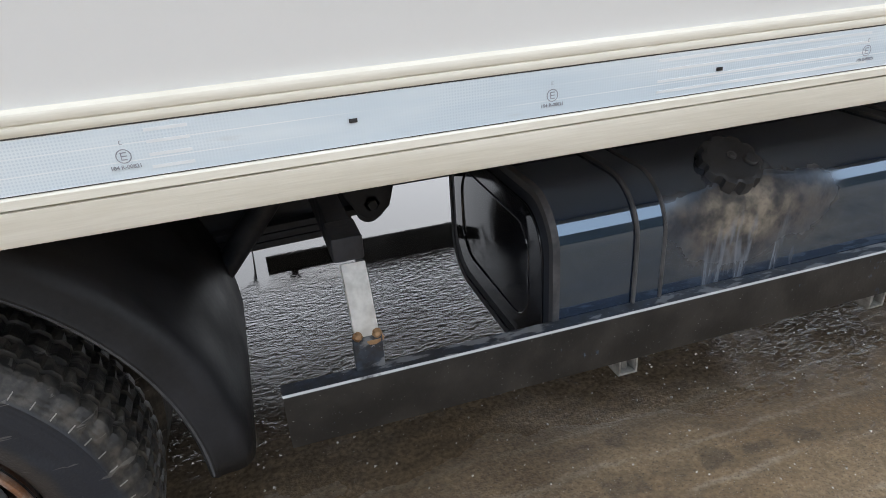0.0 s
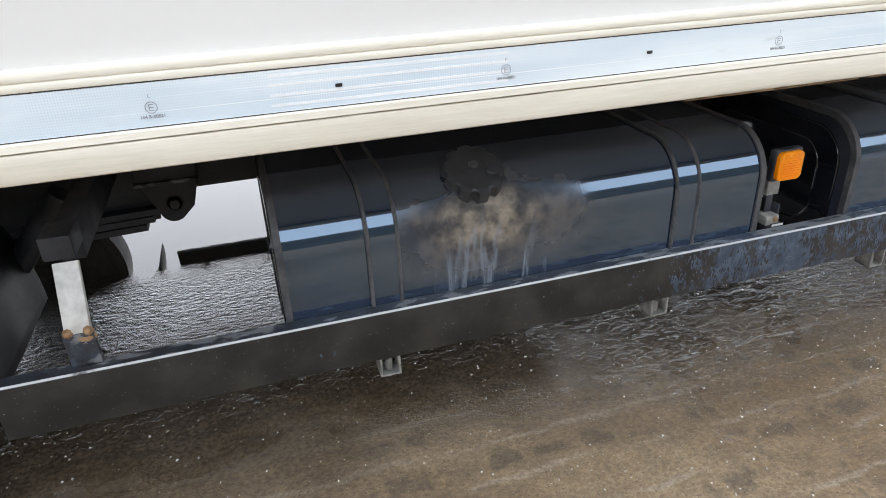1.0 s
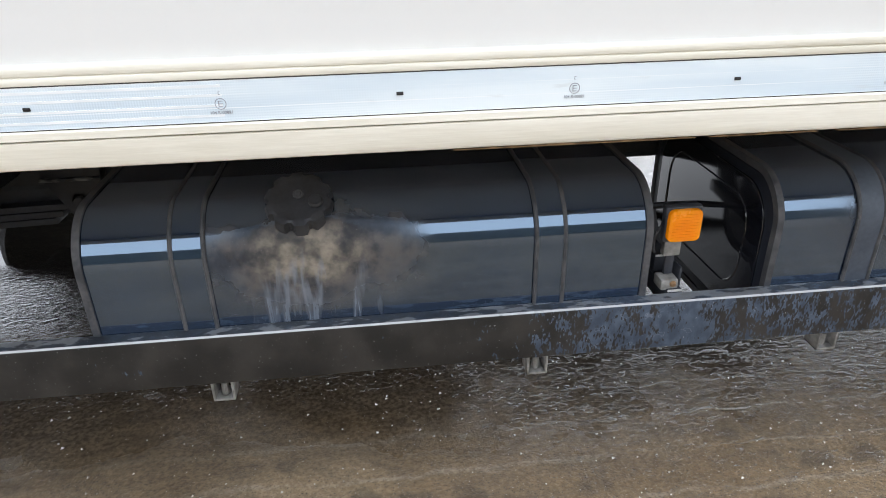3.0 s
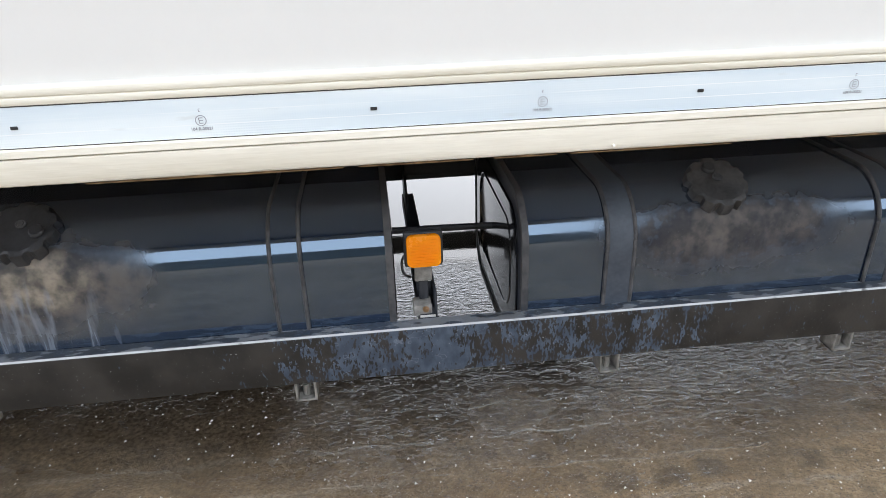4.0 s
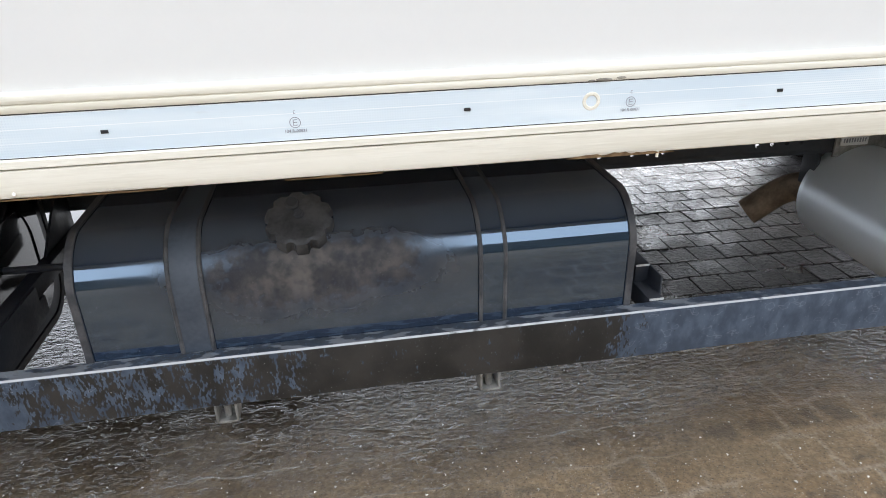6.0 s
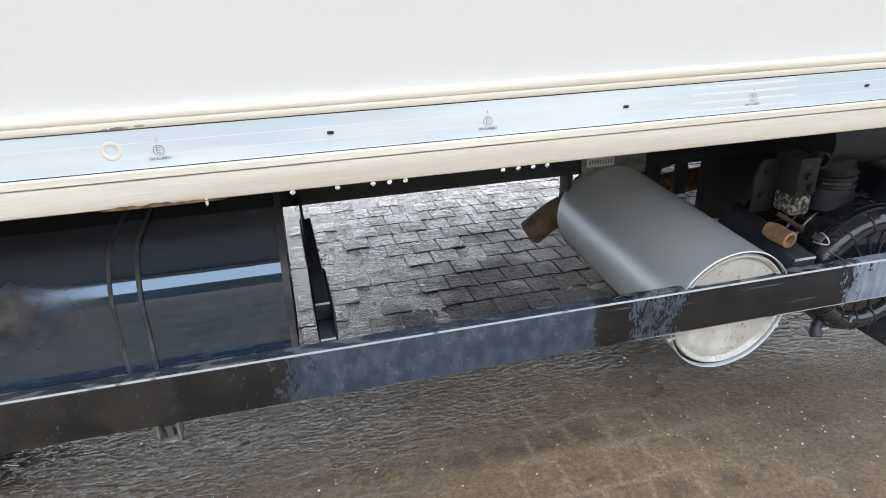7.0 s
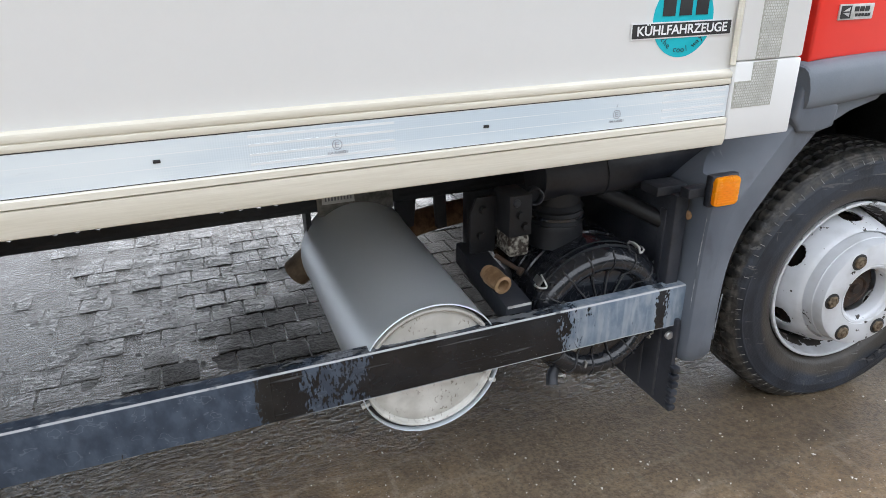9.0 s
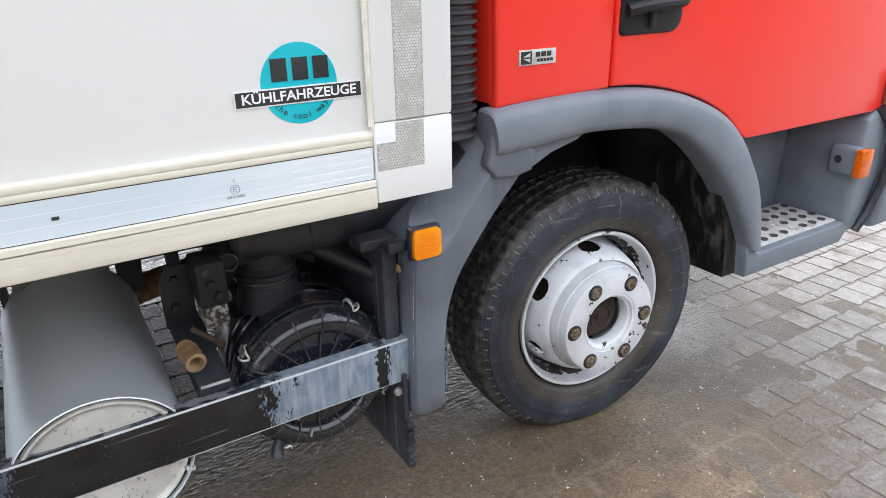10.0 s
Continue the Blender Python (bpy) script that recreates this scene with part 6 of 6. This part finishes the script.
fender = part("rear_fender", fender_mesh(), M_FENDER, cab, "scuffed grey plastic fender behind the wheel")
part("fender_cover", prism([(4.545, 0.985), (4.655, 0.918), (4.648, 0.872), (4.60, 0.862), (4.548, 0.868), (4.525, 0.90)], "y", 0.140, 0.17, 0.008, seg=3), M_FENDER, cab)
part("fender_screw", lathe([(0.0, 0.004), (0.008, 0.003), (0.011, 0.0)], along((4.337, 0.205, 0.690), (-1, -0.2, 0)), 12), M_BRASS, fender)
part("fender_inside", box(4.300, 4.336, 0.205, 0.62, 0.40, 0.74, 0.006), M_PLASTIC, cab, "black plastic panel behind the fender")
part("fender_edge", tube(bend([(4.347, 0.168, 0.40), (4.349, 0.166, 0.55), (4.356, 0.166, 0.70), (4.367, 0.168, 0.755)], 6), 0.0025, 6), M_SCUFF, fender, "pale scuffed edge")
part("fender_edge", tube(bend([(4.429, 0.1655, 0.37), (4.432, 0.1655, 0.43), (4.436, 0.1655, 0.49)], 6), 0.0020, 6), M_SCUFF, fender, "pale scuffed edge")
part("fender_groove", box(4.296, 4.301, 0.23, 0.25, 0.42, 0.70, 0.002), M_PLASTIC, cab)
part("upper_bracket", box(4.262, 4.345, 0.225, 0.285, 0.735, 0.758, 0.005), M_FRAME, cab)
part("canister", tube([(4.205, 0.37, 0.722), (4.319, 0.246, 0.660)], 0.020, 16), M_MUDGUARD, cab)
part("hook_rod", tube(bend([(4.345, 0.225, 0.745), (4.350, 0.222, 0.70), (4.345, 0.222, 0.655), (4.330, 0.225, 0.640)], 6), 0.0035, 8), M_RIM_EDGE, cab)
part("bent_strap", prism([(4.296, 0.562), (4.301, 0.566), (4.322, 0.541), (4.346, 0.528), (4.346, 0.523), (4.318, 0.533)], "y", 0.236, 0.256), M_SCUFF, cab, "thin bent steel strap with pale worn edges")

# mud flap
flap = part("mud_flap", box(4.322, 4.334, 0.175, 0.56, 0.187, 0.44, 0.003), M_PLASTIC, cab, "black rubber mud flap with a notched edge")
for i in range(6):
    part("flap_tooth", box(4.318, 4.338, 0.158, 0.178, 0.192 + i * 0.022, 0.206 + i * 0.022, 0.003), M_PLASTIC, flap)
for i in range(5):
    part("flap_groove", box(4.319, 4.3225, 0.22 + i * 0.06, 0.226 + i * 0.06, 0.20, 0.40), M_RIM_EDGE, flap, smooth=False)

# cab step
step = part("cab_step", prism([(5.508, 0.486), (5.535, 0.482), (5.578, 0.447), (6.06, 0.447), (6.10, 0.42), (6.06, 0.372), (5.525, 0.376)], "y", 0.148, 0.46, 0.008, seg=3), M_GREY, cab, "grey plastic cab step with a metal tread")
part("step_back", box(5.40, 6.13, 0.42, 0.45, 0.44, 0.84, 0.01), M_GREY, step)
part("step_column", prism([(6.075, 0.40), (6.16, 0.40), (6.24, 0.60), (6.24, 0.80), (6.13, 0.83), (6.085, 0.80), (6.07, 0.60)], "y", 0.150, 0.44, 0.02, seg=3), M_GREY, step)
part("step_side", prism([(5.462, 0.38), (5.54, 0.38), (5.57, 0.455), (5.56, 0.56), (5.52, 0.68), (5.47, 0.76), (5.42, 0.82), (5.38, 0.82), (5.40, 0.64), (5.455, 0.50)], "y", 0.185, 0.46), M_LINER, step)
tread_ob = part("step_tread", box(5.585, 6.05, 0.172, 0.385, 0.4475, 0.4555, 0.002), M_TREAD, step, "pale perforated metal step tread")
for i in range(8):
    for j in range(4):
        x, y = 5.62 + i * 0.055 + (0.027 if j % 2 else 0), 0.198 + j * 0.052
        if x < 6.04:
            # shallow cups coloured dark to stand for the shaded holes
            part("tread_hole", lathe([(0.0125, 0.0), (0.0138, 0.0035), (0.0108, 0.0035), (0.0095, 0.0005), (0.0, 0.0005)], Matrix.Translation((x, y, 0.4555)), 12), M_TREAD if (i + j) % 9 == 4 else M_HOLE, tread_ob)
part("corner_seal", tube(bend([(6.14, 0.150, 0.835), (6.20, 0.130, 0.76), (6.215, 0.125, 0.62), (6.19, 0.130, 0.50), (6.14, 0.145, 0.40)], 6), 0.015, 8), M_PLASTIC, cab)
part("bumper_corner", prism([(6.225, 0.40), (6.50, 0.40), (6.50, 0.84), (6.20, 0.84), (6.235, 0.74), (6.245, 0.60)], "y", 0.12, 0.5, 0.02, seg=3), M_GREY, cab, "grey plastic bumper corner")
house = part("indicator_housing", box(6.035, 6.08, 0.14, 0.235, 0.615, 0.715, 0.014, seg=3), M_GREY, cab, "grey indicator housing with an amber lens")
part("indicator_lens", box(6.02, 6.085, 0.112, 0.142, 0.617, 0.713, 0.007), M_AMBER_D, house, "orange indicator lens")
# flat black disc drawn for the shaded hole
part("housing_hole", lathe([(0.0, 0.0), (0.011, 0.0), (0.013, 0.002)], along((6.034, 0.20, 0.668), (-1, 0, 0)), 16), M_BLACK, house)
part("door_reflector", box(6.14, 6.185, 0.145, 0.17, 0.845, 0.96, 0.006), M_REDLENS, cab, "dark red side lens")

# ---- loose grit ----
def grit():
    rnd = random.Random(5)
    bm = bmesh.new()
    verts, faces = [], []
    for _ in range(15000):
        x, y = rnd.uniform(-0.4, 6.6), rnd.uniform(-0.75, 0.95)
        s = 0.0011 + 0.0042 * rnd.random() ** 6
        z = max(mud_height(x, y), 0.0 if x > 5.5 else -0.01)
        k = len(verts)
        for dx, dy, dz in ((1, 0, 0), (-0.4, 0.9, 0), (-0.5, -0.8, 0), (0, 0.1, 0.9)):
            verts.append((x + s * (dx + rnd.uniform(-0.3, 0.3)), y + s * (dy + rnd.uniform(-0.3, 0.3)), z - 0.0004 + s * dz))
        faces += [(k, k + 1, k + 3), (k + 1, k + 2, k + 3), (k + 2, k, k + 3)]
    bm.free()
    me = bpy.data.meshes.new("grit")
    me.from_pydata(verts, [], faces)
    me.materials.append(M_GRIT)
    return tagged(new("grit", me), "pale loose grit scattered on the wet yard", "grit", kind="stuff")


grit()

# ---- pavers ----
def paver_outline():
    up = [(0.030, 0.0610), (0.056, 0.0655), (0.088, 0.0660), (0.0965, 0.0570)]
    ring = [(x, y) for x, y in up] + [(x, -y) for x, y in reversed(up)] + [(-x, -y) for x, y in up] + [(-x, y) for x, y in reversed(up)]
    return [(x * 0.600, y * 0.965) for x, y in ring]


def paver_geometry():
    out = paver_outline()
    k = len(out)
    verts = [(x, y, -0.03) for x, y in out] + [(x, y, -0.004) for x, y in out] + [(x * 0.955, y * 0.94, 0.0) for x, y in out]
    faces = [tuple(range(2 * k, 3 * k))]
    for r in (0, k):
        faces += [(r + i, r + (i + 1) % k, r + k + (i + 1) % k, r + k + i) for i in range(k)]
    return verts, [f[::-1] for f in faces]


PV, PF = paver_geometry()
paver_mesh = bpy.data.meshes.new("paver")
paver_mesh.from_pydata(PV, [], PF)
paver_mesh.materials.append(M_PAVER)
paver_mesh.update()
rnd = random.Random(11)
spots = []
for row in range(-24, 46):
    for col in range(-10, 100):
        spots.append((0.120 * col + (0.060 if row % 2 else 0), 0.1265 * row, rnd.gauss(0, 0.0009), rnd.uniform(-0.009, 0.009), rnd.uniform(-0.009, 0.009), rnd.uniform(-0.035, 0.035)))
def near_walk(p):
    return (2.3 < p[0] < 4.0 and 0.9 < p[1] < 2.5) or (5.15 < p[0] < 7.3 and -0.6 < p[1] < 1.0)
single = [p for p in spots if near_walk(p)][:300]
chosen = set(single)
for x, y, z, a, b, c in single:
    ob = new("paver", paver_mesh)
    ob.parent = ground
    ob.matrix_local = Matrix.LocRotScale((x, y, z), Euler((a, b, c)), None)
verts, faces = [], []
for p in spots:
    if p in chosen:
        continue
    x, y, z, a, b, c = p
    m = Matrix.LocRotScale((x, y, z), Euler((a, b, c)), None)
    k = len(verts)
    verts += [tuple(m @ Vector(v)) for v in PV]
    faces += [tuple(i + k for i in f) for f in PF]
me = bpy.data.meshes.new("paver_field")
me.from_pydata(verts, [], faces)
me.materials.append(M_PAVER)
field = new("paver_field", me)
field.parent = ground
tagged(field, "rows of wet concrete pavers", kind="stuff")
